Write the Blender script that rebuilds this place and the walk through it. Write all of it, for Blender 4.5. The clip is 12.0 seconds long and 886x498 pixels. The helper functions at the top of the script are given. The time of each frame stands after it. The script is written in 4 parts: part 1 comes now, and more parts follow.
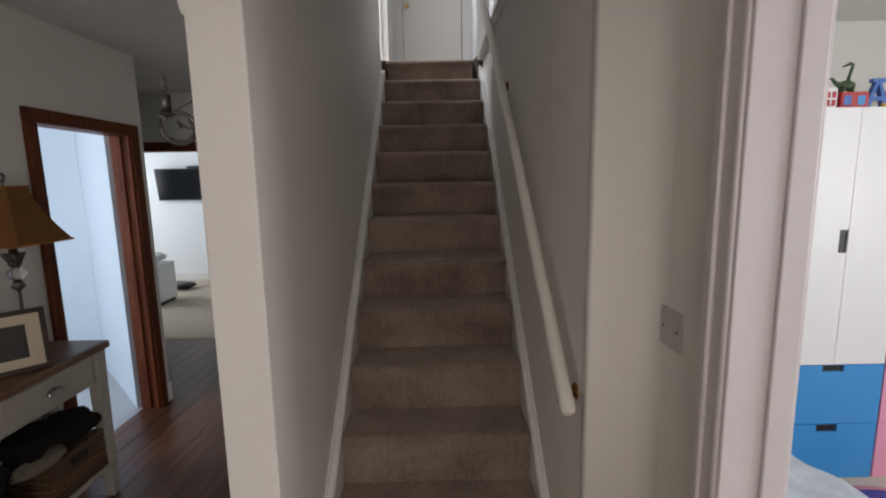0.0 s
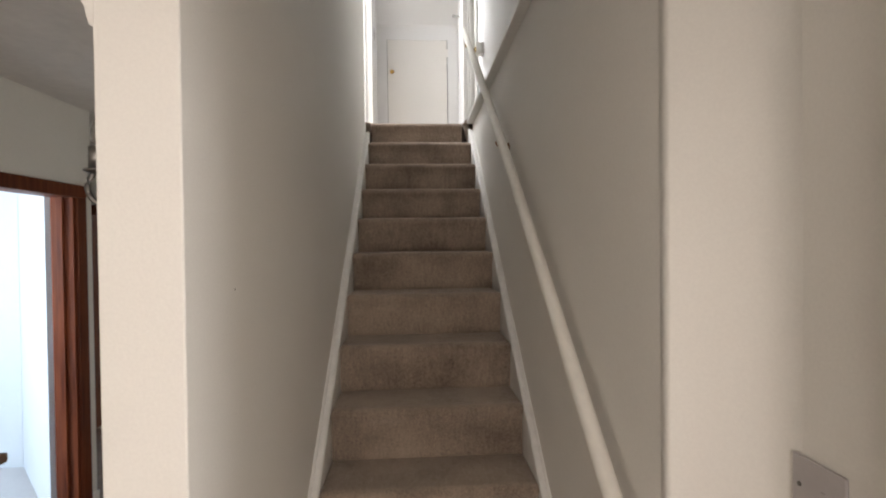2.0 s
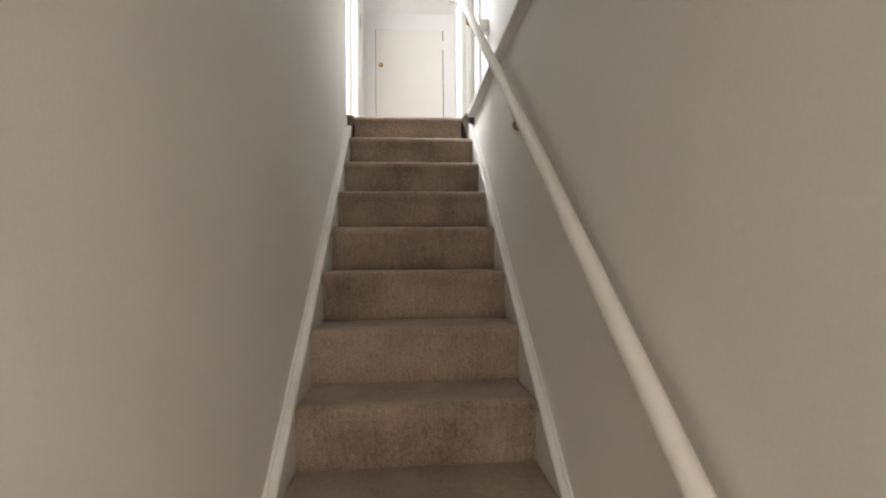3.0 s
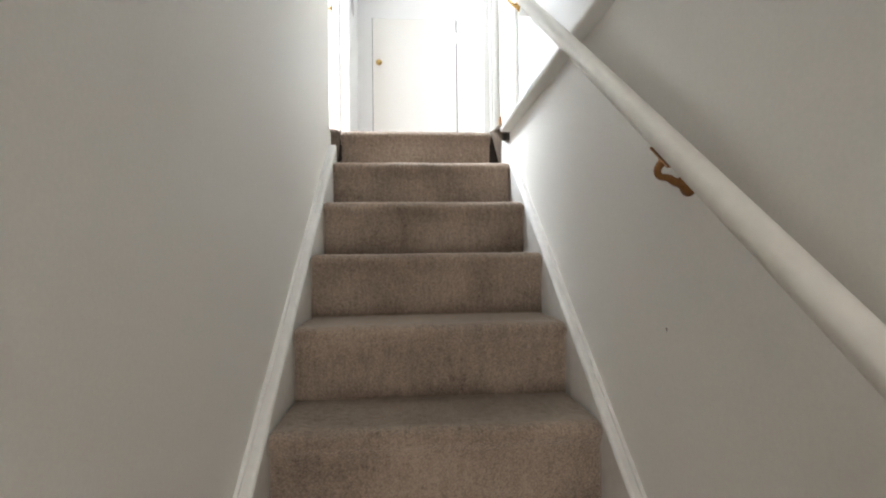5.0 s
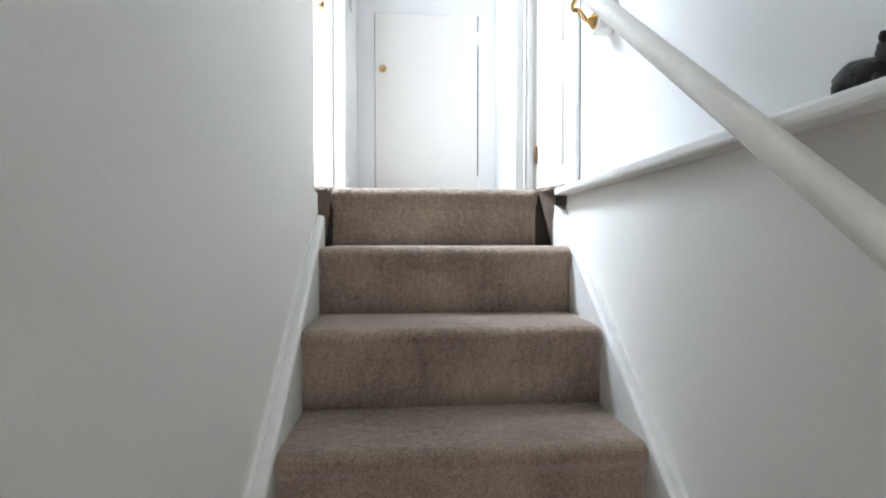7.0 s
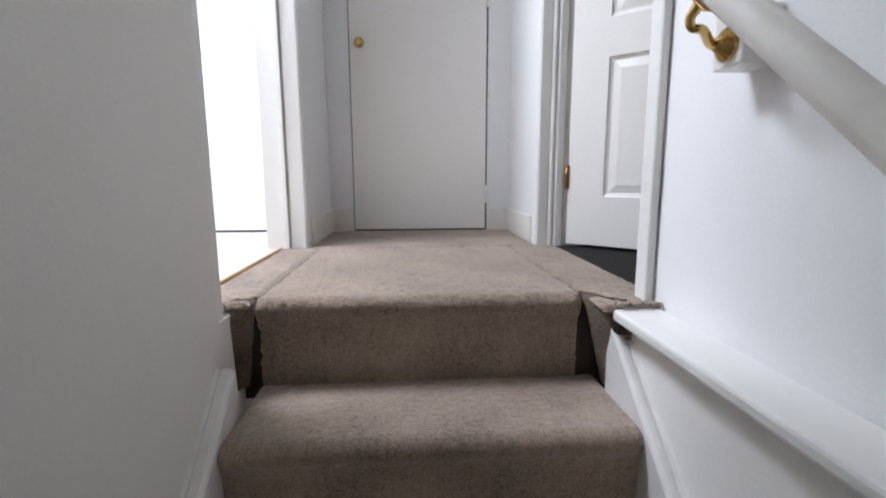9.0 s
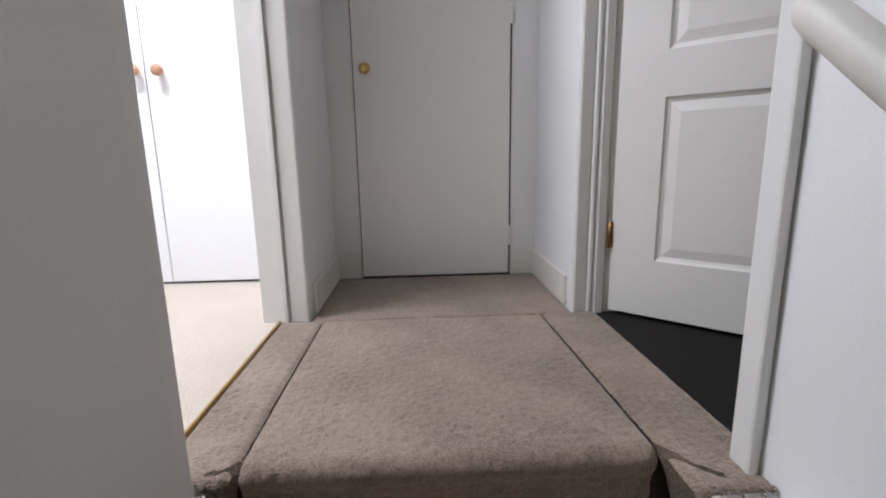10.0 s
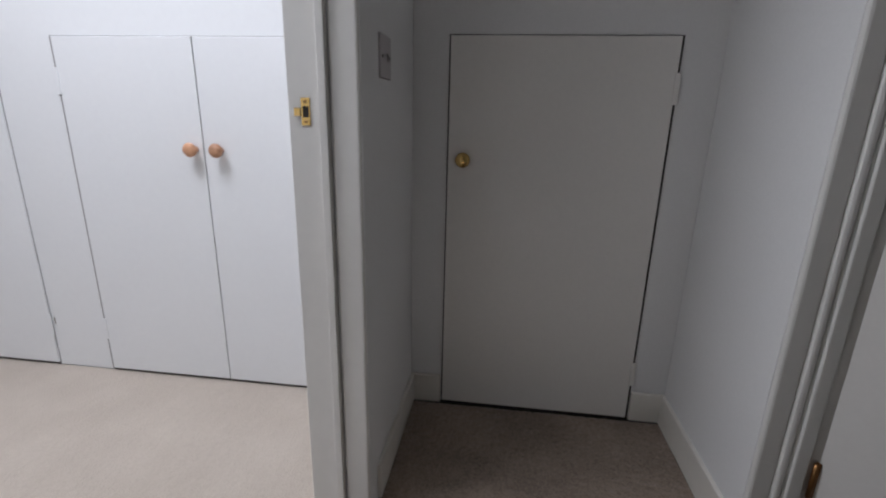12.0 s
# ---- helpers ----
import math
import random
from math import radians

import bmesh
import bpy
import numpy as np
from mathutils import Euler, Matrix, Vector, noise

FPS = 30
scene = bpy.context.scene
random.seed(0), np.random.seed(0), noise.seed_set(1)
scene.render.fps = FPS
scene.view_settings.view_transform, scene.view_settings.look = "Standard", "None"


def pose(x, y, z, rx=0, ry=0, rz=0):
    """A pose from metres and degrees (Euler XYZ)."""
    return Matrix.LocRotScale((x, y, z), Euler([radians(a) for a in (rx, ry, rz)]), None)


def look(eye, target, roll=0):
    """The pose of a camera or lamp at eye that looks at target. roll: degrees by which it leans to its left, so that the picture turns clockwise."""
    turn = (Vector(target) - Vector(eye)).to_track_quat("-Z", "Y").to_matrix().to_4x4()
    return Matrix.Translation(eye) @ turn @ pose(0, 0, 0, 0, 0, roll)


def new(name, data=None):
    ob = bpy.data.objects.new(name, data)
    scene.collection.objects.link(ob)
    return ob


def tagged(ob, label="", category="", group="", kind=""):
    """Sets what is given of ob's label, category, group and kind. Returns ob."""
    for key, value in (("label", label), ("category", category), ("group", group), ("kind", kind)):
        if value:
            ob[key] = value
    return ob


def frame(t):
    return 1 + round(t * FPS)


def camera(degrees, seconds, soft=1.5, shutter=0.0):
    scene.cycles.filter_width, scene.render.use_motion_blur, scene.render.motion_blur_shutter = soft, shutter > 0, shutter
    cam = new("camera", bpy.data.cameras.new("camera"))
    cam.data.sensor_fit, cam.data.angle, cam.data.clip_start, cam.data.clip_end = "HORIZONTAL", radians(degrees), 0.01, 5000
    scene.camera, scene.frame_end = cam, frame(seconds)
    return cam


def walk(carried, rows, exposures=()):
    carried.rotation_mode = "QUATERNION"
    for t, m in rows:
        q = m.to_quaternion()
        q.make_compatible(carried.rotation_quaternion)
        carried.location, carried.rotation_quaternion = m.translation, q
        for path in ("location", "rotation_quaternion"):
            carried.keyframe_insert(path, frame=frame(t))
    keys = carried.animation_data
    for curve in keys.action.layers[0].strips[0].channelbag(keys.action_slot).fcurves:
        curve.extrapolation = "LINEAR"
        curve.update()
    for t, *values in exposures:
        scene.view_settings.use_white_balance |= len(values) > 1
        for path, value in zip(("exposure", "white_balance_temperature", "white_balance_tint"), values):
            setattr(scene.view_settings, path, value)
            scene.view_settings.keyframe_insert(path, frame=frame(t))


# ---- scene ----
cam = camera(87.8, 12.0, soft=2.1)
walk(cam, [
    (0.0, pose(0.023, -3.813, 1.535, 81.42, 1.03, -0.69)),
    (0.5, pose(0.016, -3.812, 1.557, 85.06, 0.62, -1.92)),
    (1.0, pose(0.036, -3.772, 1.559, 87.51, 0.79, -2.80)),
    (1.5, pose(0.005, -3.648, 1.558, 88.55, 0.75, -2.96)),
    (2.0, pose(-0.039, -3.468, 1.566, 89.26, 0.68, -3.40)),
    (2.5, pose(-0.029, -3.184, 1.571, 90.24, 0.52, -4.09)),
    (4.5, pose(-0.050, -2.264, 1.746, 91.65, 0.43, -4.68)),
    (5.0, pose(-0.065, -2.086, 1.881, 91.29, 0.69, -4.40)),
    (5.5, pose(-0.078, -1.979, 1.967, 91.77, 0.44, -4.45)),
    (6.0, pose(-0.045, -1.812, 2.055, 91.55, 0.42, -4.58)),
    (6.5, pose(-0.075, -1.644, 2.137, 90.33, 0.01, -4.56)),
    (7.0, pose(-0.115, -1.518, 2.302, 88.75, -0.01, -4.47)),
    (9.0, pose(-0.035, -0.927, 2.718, 80.94, 0.22, -3.78)),
    (9.5, pose(-0.015, -0.818, 2.852, 80.25, 1.11, -3.04)),
    (10.0, pose(-0.059, -0.655, 2.947, 78.80, 1.01, -2.95)),
    (10.5, pose(-0.052, -0.525, 3.037, 77.97, 0.71, -3.04)),
    (11.0, pose(-0.072, -0.418, 3.187, 77.00, 0.75, 2.20)),
    (11.5, pose(-0.135, -0.259, 3.282, 74.67, -0.45, 5.68)),
    (12.0, pose(-0.140, -0.159, 3.391, 74.04, -1.34, 7.38)),
], exposures=[(0.0, -0.2, 6600, 12), (1.0, -0.25, 6650, 12), (1.5, -0.1, 6850, 12), (2.0, 0.78, 6950, 12), (2.5, 1.05, 7000, 11), (4.5, 1.5, 6750, 11), (5.5, 1.7, 6150, 4), (6.5, 1.6, 6000, 6),
    (7.0, 1.45, 5950, 6), (9.0, 0.12, 6200, 14), (9.5, -0.3, 6280, 14), (10.0, -0.48, 6480, 15), (10.5, -0.6, 6620, 16), (11.0, -1.1, 6680, 15), (11.5, -1.42, 6600, 15), (12.0, -1.65, 6450, 15)])

# ---- world and light ----
world = bpy.data.worlds.new("sky")
scene.world = world
world.use_nodes = True
wn = world.node_tree
sky = wn.nodes.new("ShaderNodeTexSky")
sky.sky_type = "NISHITA"
sky.sun_disc = False
sky.sun_elevation, sky.sun_rotation = radians(35), radians(11)
wn.links.new(sky.outputs[0], wn.nodes["Background"].inputs[0])
wn.nodes["Background"].inputs[1].default_value = 0.1

sun = new("sun", bpy.data.lights.new("sun", "SUN"))
sun.data.energy, sun.data.angle, sun.data.color = 0.6, radians(20), (1, 0.97, 0.92)
sun.matrix_world = look((4, 20, 14), (0, 0, 0))


def window_lamp(name, at, target, w, h, watts, colour):
    """Sky light that enters through a window's opening."""
    lamp = new(name, bpy.data.lights.new(name, "AREA"))
    lamp.data.shape, lamp.data.size, lamp.data.size_y = "RECTANGLE", w, h
    lamp.data.energy, lamp.data.color = watts, colour
    lamp.matrix_world = look(at, target)
    return lamp


COOL, DAY = (0.86, 0.92, 1.0), (1.0, 0.94, 0.90)
# Weak added fill on the loft cupboards, set in an assumed south window.
window_lamp("loft_fill_light", (-2.0, -1.58, 3.75), (-1.7, 1.2, 3.1), 1.3, 1.1, 12, COOL)
# Added weak fill for the stairwell; no roof window is known there.
stair_fill = window_lamp("stair_fill_light", (0.02, -0.45, 4.73), (0.02, -0.45, 2.47), 0.5, 0.6, 0.9, (0.96, 1.0, 0.95))
stair_fill.data.spread = radians(105)
window_lamp("loft_roof_window_light", (-1.22, 0.40, 4.74), (-1.22, 0.40, 0), 0.6, 0.6, 84, COOL)
window_lamp("front_door_light", (-0.05, -5.68, 1.35), (-0.35, 0, 1.2), 1.0, 1.7, 24, DAY)
window_lamp("playroom_window_light", (3.52, -4.15, 1.5), (0, -2.75, 1.2), 1.3, 1.2, 54, (0.93, 0.95, 1.0))
window_lamp("bedroom_window_light", (-5.5, 2.1, 1.5), (0, 2.0, 1.0), 1.6, 1.2, 55, COOL)
window_lamp("side_room_window_light", (-3.9, -1.75, 1.55), (0, -1.4, 1.0), 0.9, 1.1, 36, COOL)


# ---- materials ----
def material(name, colour, rough=0.6, metal=0.0, grain=60.0, relief=0.1, vary=0.06, stain=1.3, spec=0.5, depth=0.002):
    """A surface with fine grain, a broad uneven tone and small relief."""
    m = bpy.data.materials.new(name)
    m.use_nodes = True
    n, l = m.node_tree.nodes, m.node_tree.links
    b = n["Principled BSDF"]
    b.inputs["Roughness"].default_value, b.inputs["Metallic"].default_value = rough, metal
    b.inputs["Specular IOR Level"].default_value = spec
    co = n.new("ShaderNodeTexCoord")
    fine, broad = n.new("ShaderNodeTexNoise"), n.new("ShaderNodeTexNoise")
    fine.inputs["Scale"].default_value, fine.inputs["Detail"].default_value = grain, 4
    broad.inputs["Scale"].default_value, broad.inputs["Detail"].default_value = stain, 3
    mix = n.new("ShaderNodeMath")
    mix.operation = "ADD"
    ramp = n.new("ShaderNodeMapRange")
    ramp.inputs["From Min"].default_value, ramp.inputs["From Max"].default_value = 0.7, 1.3
    ramp.inputs["To Min"].default_value, ramp.inputs["To Max"].default_value = 1 - vary, 1 + vary
    tint = n.new("ShaderNodeVectorMath")
    tint.operation = "SCALE"
    tint.inputs[0].default_value = colour
    bump = n.new("ShaderNodeBump")
    bump.inputs["Strength"].default_value, bump.inputs["Distance"].default_value = relief, depth
    for t in (fine, broad):
        l.new(co.outputs["Object"], t.inputs["Vector"])
    l.new(fine.outputs[0], mix.inputs[0])
    l.new(broad.outputs[0], mix.inputs[1])
    l.new(mix.outputs[0], ramp.inputs["Value"])
    l.new(ramp.outputs[0], tint.inputs["Scale"])
    l.new(tint.outputs[0], b.inputs["Base Color"])
    l.new(fine.outputs[0], bump.inputs["Height"])
    l.new(bump.outputs[0], b.inputs["Normal"])
    return m


def carpet_material(name, dark, light, sheen=0.5):
    """Cut pile: tufts a few millimetres across, brushed into faint streaks."""
    m = bpy.data.materials.new(name)
    m.use_nodes = True
    n, l = m.node_tree.nodes, m.node_tree.links
    b = n["Principled BSDF"]
    b.inputs["Roughness"].default_value, b.inputs["Specular IOR Level"].default_value = 0.95, 0.1
    b.inputs["Sheen Weight"].default_value, b.inputs["Sheen Roughness"].default_value = sheen, 0.6
    b.inputs["Sheen Tint"].default_value = (1.0, 0.90, 0.82, 1)
    co, mp = n.new("ShaderNodeTexCoord"), n.new("ShaderNodeMapping")
    mp.inputs["Scale"].default_value = (95, 20, 20)
    tuft, streak, patch, fibre, clump = n.new("ShaderNodeTexVoronoi"), n.new("ShaderNodeTexNoise"), n.new("ShaderNodeTexNoise"), n.new("ShaderNodeTexNoise"), n.new("ShaderNodeTexNoise")
    clump.inputs["Scale"].default_value, clump.inputs["Detail"].default_value = 85, 3
    tuft.inputs["Scale"].default_value = 230
    streak.inputs["Scale"].default_value, streak.inputs["Detail"].default_value = 1, 4
    patch.inputs["Scale"].default_value, patch.inputs["Detail"].default_value = 5, 4
    fibre.inputs["Scale"].default_value, fibre.inputs["Detail"].default_value = 420, 3
    for k in (tuft, patch, fibre, clump):
        l.new(co.outputs["Object"], k.inputs["Vector"])
    l.new(co.outputs["Object"], mp.inputs["Vector"])
    l.new(mp.outputs[0], streak.inputs["Vector"])
    total = None
    for sock, gain in ((tuft.outputs["Distance"], -0.22), (streak.outputs[0], 0.20), (patch.outputs[0], 0.48), (fibre.outputs[0], 0.15), (clump.outputs[0], 0.20)):
        k = n.new("ShaderNodeMath")
        k.operation = "MULTIPLY_ADD"
        k.inputs[1].default_value, k.inputs[2].default_value = gain, 0.0
        l.new(sock, k.inputs[0])
        if total:
            l.new(total, k.inputs[2])
        total = k.outputs[0]
    pile = n.new("ShaderNodeMath")
    pile.operation = "SUBTRACT"
    l.new(clump.outputs[0], pile.inputs[0])
    l.new(tuft.outputs["Distance"], pile.inputs[1])
    ramp = n.new("ShaderNodeValToRGB")
    ramp.color_ramp.elements[0].position, ramp.color_ramp.elements[0].color = 0.20, (*dark, 1)
    ramp.color_ramp.elements[1].position, ramp.color_ramp.elements[1].color = 0.68, (*light, 1)
    l.new(total, ramp.inputs[0])
    l.new(ramp.outputs[0], b.inputs["Base Color"])
    bump = n.new("ShaderNodeBump")
    bump.inputs["Strength"].default_value, bump.inputs["Distance"].default_value = 0.5, 0.004
    l.new(pile.outputs[0], bump.inputs["Height"])
    l.new(bump.outputs[0], b.inputs["Normal"])
    return m


def wood_material(name, dark, light, rough=0.35, along="Y", scale=1.0, spec=0.5):
    """Long grain along one axis, each board a little different."""
    m = bpy.data.materials.new(name)
    m.use_nodes = True
    n, l = m.node_tree.nodes, m.node_tree.links
    b = n["Principled BSDF"]
    b.inputs["Roughness"].default_value, b.inputs["Specular IOR Level"].default_value = rough, spec
    co, mp, info = n.new("ShaderNodeTexCoord"), n.new("ShaderNodeMapping"), n.new("ShaderNodeObjectInfo")
    mp.inputs["Scale"].default_value = [(3 if a == along else 45) * scale for a in "XYZ"]
    grain = n.new("ShaderNodeTexNoise")
    grain.noise_dimensions = "4D"
    grain.inputs["Scale"].default_value, grain.inputs["Detail"].default_value = 1.0, 6
    w = n.new("ShaderNodeMath")
    w.operation = "MULTIPLY"
    w.inputs[1].default_value = 37.0
    l.new(info.outputs["Random"], w.inputs[0])
    l.new(w.outputs[0], grain.inputs["W"])
    l.new(co.outputs["Object"], mp.inputs["Vector"])
    l.new(mp.outputs[0], grain.inputs["Vector"])
    ramp = n.new("ShaderNodeValToRGB")
    ramp.color_ramp.elements[0].position, ramp.color_ramp.elements[0].color = 0.3, (*dark, 1)
    ramp.color_ramp.elements[1].position, ramp.color_ramp.elements[1].color = 0.7, (*light, 1)
    l.new(grain.outputs[0], ramp.inputs[0])
    hsv = n.new("ShaderNodeHueSaturation")
    val = n.new("ShaderNodeMapRange")
    val.inputs["To Min"].default_value, val.inputs["To Max"].default_value = 0.75, 1.2
    l.new(info.outputs["Random"], val.inputs["Value"])
    l.new(val.outputs[0], hsv.inputs["Value"])
    l.new(ramp.outputs[0], hsv.inputs["Color"])
    l.new(hsv.outputs[0], b.inputs["Base Color"])
    bump = n.new("ShaderNodeBump")
    bump.inputs["Strength"].default_value, bump.inputs["Distance"].default_value = 0.15, 0.001
    l.new(grain.outputs[0], bump.inputs["Height"])
    l.new(bump.outputs[0], b.inputs["Normal"])
    return m


PAINT = material("warm white emulsion", (0.77, 0.745, 0.70), 0.75, 0, 180, 0.12, 0.03, 1.1, 0.3)
LOFT_PAINT = material("white emulsion", (0.80, 0.795, 0.785), 0.7, 0, 180, 0.12, 0.025, 1.1, 0.3)
HALL_PAINT = material("hall emulsion", (0.72, 0.71, 0.66), 0.8, 0, 160, 0.15, 0.04, 0.9, 0.3)
CEIL_PAINT = material("textured ceiling paint", (0.72, 0.70, 0.67), 0.9, 0, 24, 0.5, 0.05, 5.0, 0.2, 0.006)
GLOSS = material("white gloss paint", (0.76, 0.745, 0.71), 0.32, 0, 40, 0.06, 0.02, 2.0, 0.5)
CREAM_GLOSS = material("cream gloss paint", (0.77, 0.74, 0.68), 0.32, 0, 40, 0.06, 0.03, 2.0, 0.5)
DOOR_WHITE = material("white door paint", (0.80, 0.775, 0.735), 0.45, 0, 90, 0.08, 0.02, 1.6, 0.5)
CARPET = carpet_material("mushroom carpet pile", (0.088, 0.060, 0.042), (0.415, 0.322, 0.248), 0.5)
# Near-black brown carries the shade in the gaps beside the landing carpet.
EDGE_SHADE = material("shade brown behind carpet edge", (0.035, 0.025, 0.02), 0.95, 0, 200, 0.5, 0.2, 3)
PALE_CARPET = carpet_material("cream carpet pile", (0.50, 0.43, 0.36), (0.66, 0.58, 0.50))
BED_CARPET = carpet_material("sand carpet pile", (0.30, 0.25, 0.18), (0.45, 0.38, 0.28))
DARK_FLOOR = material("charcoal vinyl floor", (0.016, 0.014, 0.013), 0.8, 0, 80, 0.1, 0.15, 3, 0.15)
GREY_FLOOR = material("pale grey vinyl", (0.45, 0.47, 0.50), 0.4, 0, 60, 0.1, 0.06, 3)
STRING_PAINT = material("worn white string paint", (0.70, 0.68, 0.65), 0.42, 0, 40, 0.08, 0.06, 5)
OAK = wood_material("walnut boards", (0.045, 0.016, 0.008), (0.17, 0.062, 0.024), 0.36, "Y")
MAHOGANY = wood_material("mahogany stained frame", (0.07, 0.015, 0.006), (0.20, 0.052, 0.018), 0.5, "Z", spec=0.2)
TABLE_WOOD = wood_material("oak table top", (0.07, 0.035, 0.016), (0.17, 0.085, 0.04), 0.4, "Y")
TABLE_PAINT = material("grey cream furniture paint", (0.42, 0.40, 0.35), 0.5, 0, 60, 0.1, 0.05, 3)
KNOB_WOOD = wood_material("pine knob", (0.45, 0.22, 0.12), (0.62, 0.34, 0.20), 0.45, "Y", 2)
RAIL_PAINT = material("cream handrail paint", (0.74, 0.71, 0.65), 0.5, 0, 40, 0.08, 0.05, 3)
BRASS = material("polished brass", (0.60, 0.40, 0.15), 0.14, 1, 120, 0.03, 0.08, 20)
OLD_BRASS = material("tarnished brass", (0.30, 0.15, 0.06), 0.4, 1, 120, 0.05, 0.2, 20)
CHROME = material("brushed chrome", (0.62, 0.62, 0.62), 0.22, 1, 150, 0.03, 0.04, 10)
PEWTER = material("dark pewter", (0.19, 0.18, 0.17), 0.4, 1, 90, 0.1, 0.2, 10)
STEEL_GREY = material("grey switch metal", (0.50, 0.47, 0.47), 0.4, 0.15, 120, 0.04, 0.03, 6)
BLACK = material("black plastic", (0.012, 0.012, 0.013), 0.3, 0, 100, 0.04, 0.1, 6)
SCREEN = material("dark glass screen", (0.006, 0.007, 0.009), 0.12, 0, 20, 0.0, 0.02, 2, 0.15)
BLACK_STONE = material("dark bronze figure", (0.016, 0.013, 0.011), 0.6, 0, 70, 0.8, 0.3, 12, 0.4, 0.006)
PALE_GAP = material("grey paint in the joint", (0.33, 0.32, 0.32), 0.9)
SCUFF = material("brown scuff", (0.16, 0.12, 0.09), 0.9)
# Bare dark timber, and the colour put in for shade in gaps.
GAP = material("dark timber and gap shade", (0.03, 0.025, 0.02), 0.9)
SHADE = material("burnt orange lampshade fabric", (0.36, 0.17, 0.06), 0.9, 0, 300, 0.4, 0.1, 6)
MOUNT = material("ivory picture mount", (0.62, 0.55, 0.42), 0.9, 0, 200, 0.1, 0.03, 5)
PHOTO = material("dark photograph", (0.018, 0.016, 0.016), 0.35, 0, 9, 0.0, 0.5, 14)
WICKER = wood_material("woven basket", (0.05, 0.028, 0.014), (0.17, 0.10, 0.05), 0.8, "X", 2.5)
DARK_CLOTH = material("dark knitted cloth", (0.014, 0.012, 0.012), 0.95, 0, 120, 0.8, 0.3, 9, 0.2, 0.005)
PALE_CLOTH = material("pale fleece trim", (0.20, 0.17, 0.14), 0.95, 0, 90, 0.8, 0.15, 9, 0.2, 0.006)
WHITE_UNIT = material("white melamine", (0.82, 0.83, 0.84), 0.35, 0, 60, 0.02, 0.012, 2)
BLUE_UNIT = material("sky blue lacquer", (0.045, 0.30, 0.68), 0.35, 0, 60, 0.02, 0.03, 2)
PINK_UNIT = material("pink lacquer", (0.80, 0.36, 0.50), 0.4, 0, 60, 0.02, 0.03, 2)
PLAY_WALL = material("playroom cream wall", (0.78, 0.775, 0.73), 0.8, 0, 150, 0.1, 0.03, 1)
ICE_WALL = material("pale blue wall paint", (0.64, 0.73, 0.81), 0.75, 0, 150, 0.1, 0.03, 1)
WHITE_WALL = material("bedroom white wall", (0.76, 0.79, 0.80), 0.75, 0, 150, 0.1, 0.03, 1)
RED = material("red toy plastic", (0.50, 0.03, 0.03), 0.4, 0, 30, 0.05, 0.1, 20)
TOY_BLUE = material("blue toy paint", (0.06, 0.17, 0.50), 0.5, 0, 30, 0.05, 0.15, 20)
TOY_GREEN = material("green dinosaur rubber", (0.06, 0.11, 0.045), 0.6, 0, 60, 0.4, 0.3, 20)
YELLOW = material("yellow toy paint", (0.65, 0.45, 0.05), 0.5)
PINK_CLOTH = material("pink cloth bag", (0.62, 0.26, 0.30), 0.9, 0, 120, 0.4, 0.1, 8)
DUVET = material("pale blue patterned duvet", (0.60, 0.66, 0.74), 0.9, 0, 30, 0.3, 0.12, 8)
PURPLE = material("purple rug pile", (0.10, 0.08, 0.34), 0.95, 0, 250, 0.8, 0.2, 6)
CANDLE = material("grey candle bulb glass", (0.17, 0.16, 0.15), 0.3)


def glass_material(name):
    m = bpy.data.materials.new(name)
    m.use_nodes = True
    b = m.node_tree.nodes["Principled BSDF"]
    b.inputs["Transmission Weight"].default_value, b.inputs["Roughness"].default_value, b.inputs["IOR"].default_value = 1, 0.02, 1.45
    return m


GLASS = glass_material("clear glass")


# ---- mesh helpers ----
def box(bm, x0, x1, y0, y1, z0, z1, bevel=0.0, segments=2):
    made = bmesh.ops.create_cube(bm, size=1)["verts"]
    for v in made:
        v.co = Vector((x0 + (v.co.x + 0.5) * (x1 - x0), y0 + (v.co.y + 0.5) * (y1 - y0), z0 + (v.co.z + 0.5) * (z1 - z0)))
    if bevel:
        edges = list({e for v in made for e in v.link_edges})
        bmesh.ops.bevel(bm, geom=edges, offset=bevel, segments=segments, affect="EDGES", profile=0.5)
    return bm


def boxed(*a, **k):
    return box(bmesh.new(), *a, **k)


def lathe(bm, profile, turns=24, m=None):
    """Turned shape: (radius, height) pairs about the z axis, then moved by m."""
    rings = []
    for r, z in profile:
        rings.append([bm.verts.new((r * math.cos(2 * math.pi * i / turns), r * math.sin(2 * math.pi * i / turns), z)) for i in range(turns)])
    for a, b in zip(rings, rings[1:]):
        for i in range(turns):
            bm.faces.new((a[i], a[(i + 1) % turns], b[(i + 1) % turns], b[i]))
    bm.faces.new(rings[0][::-1])
    bm.faces.new(rings[-1])
    if m is not None:
        bmesh.ops.transform(bm, matrix=m, verts=[v for r in rings for v in r])
    for r in rings:
        for v in r:
            for f in v.link_faces:
                f.smooth = True
    return bm


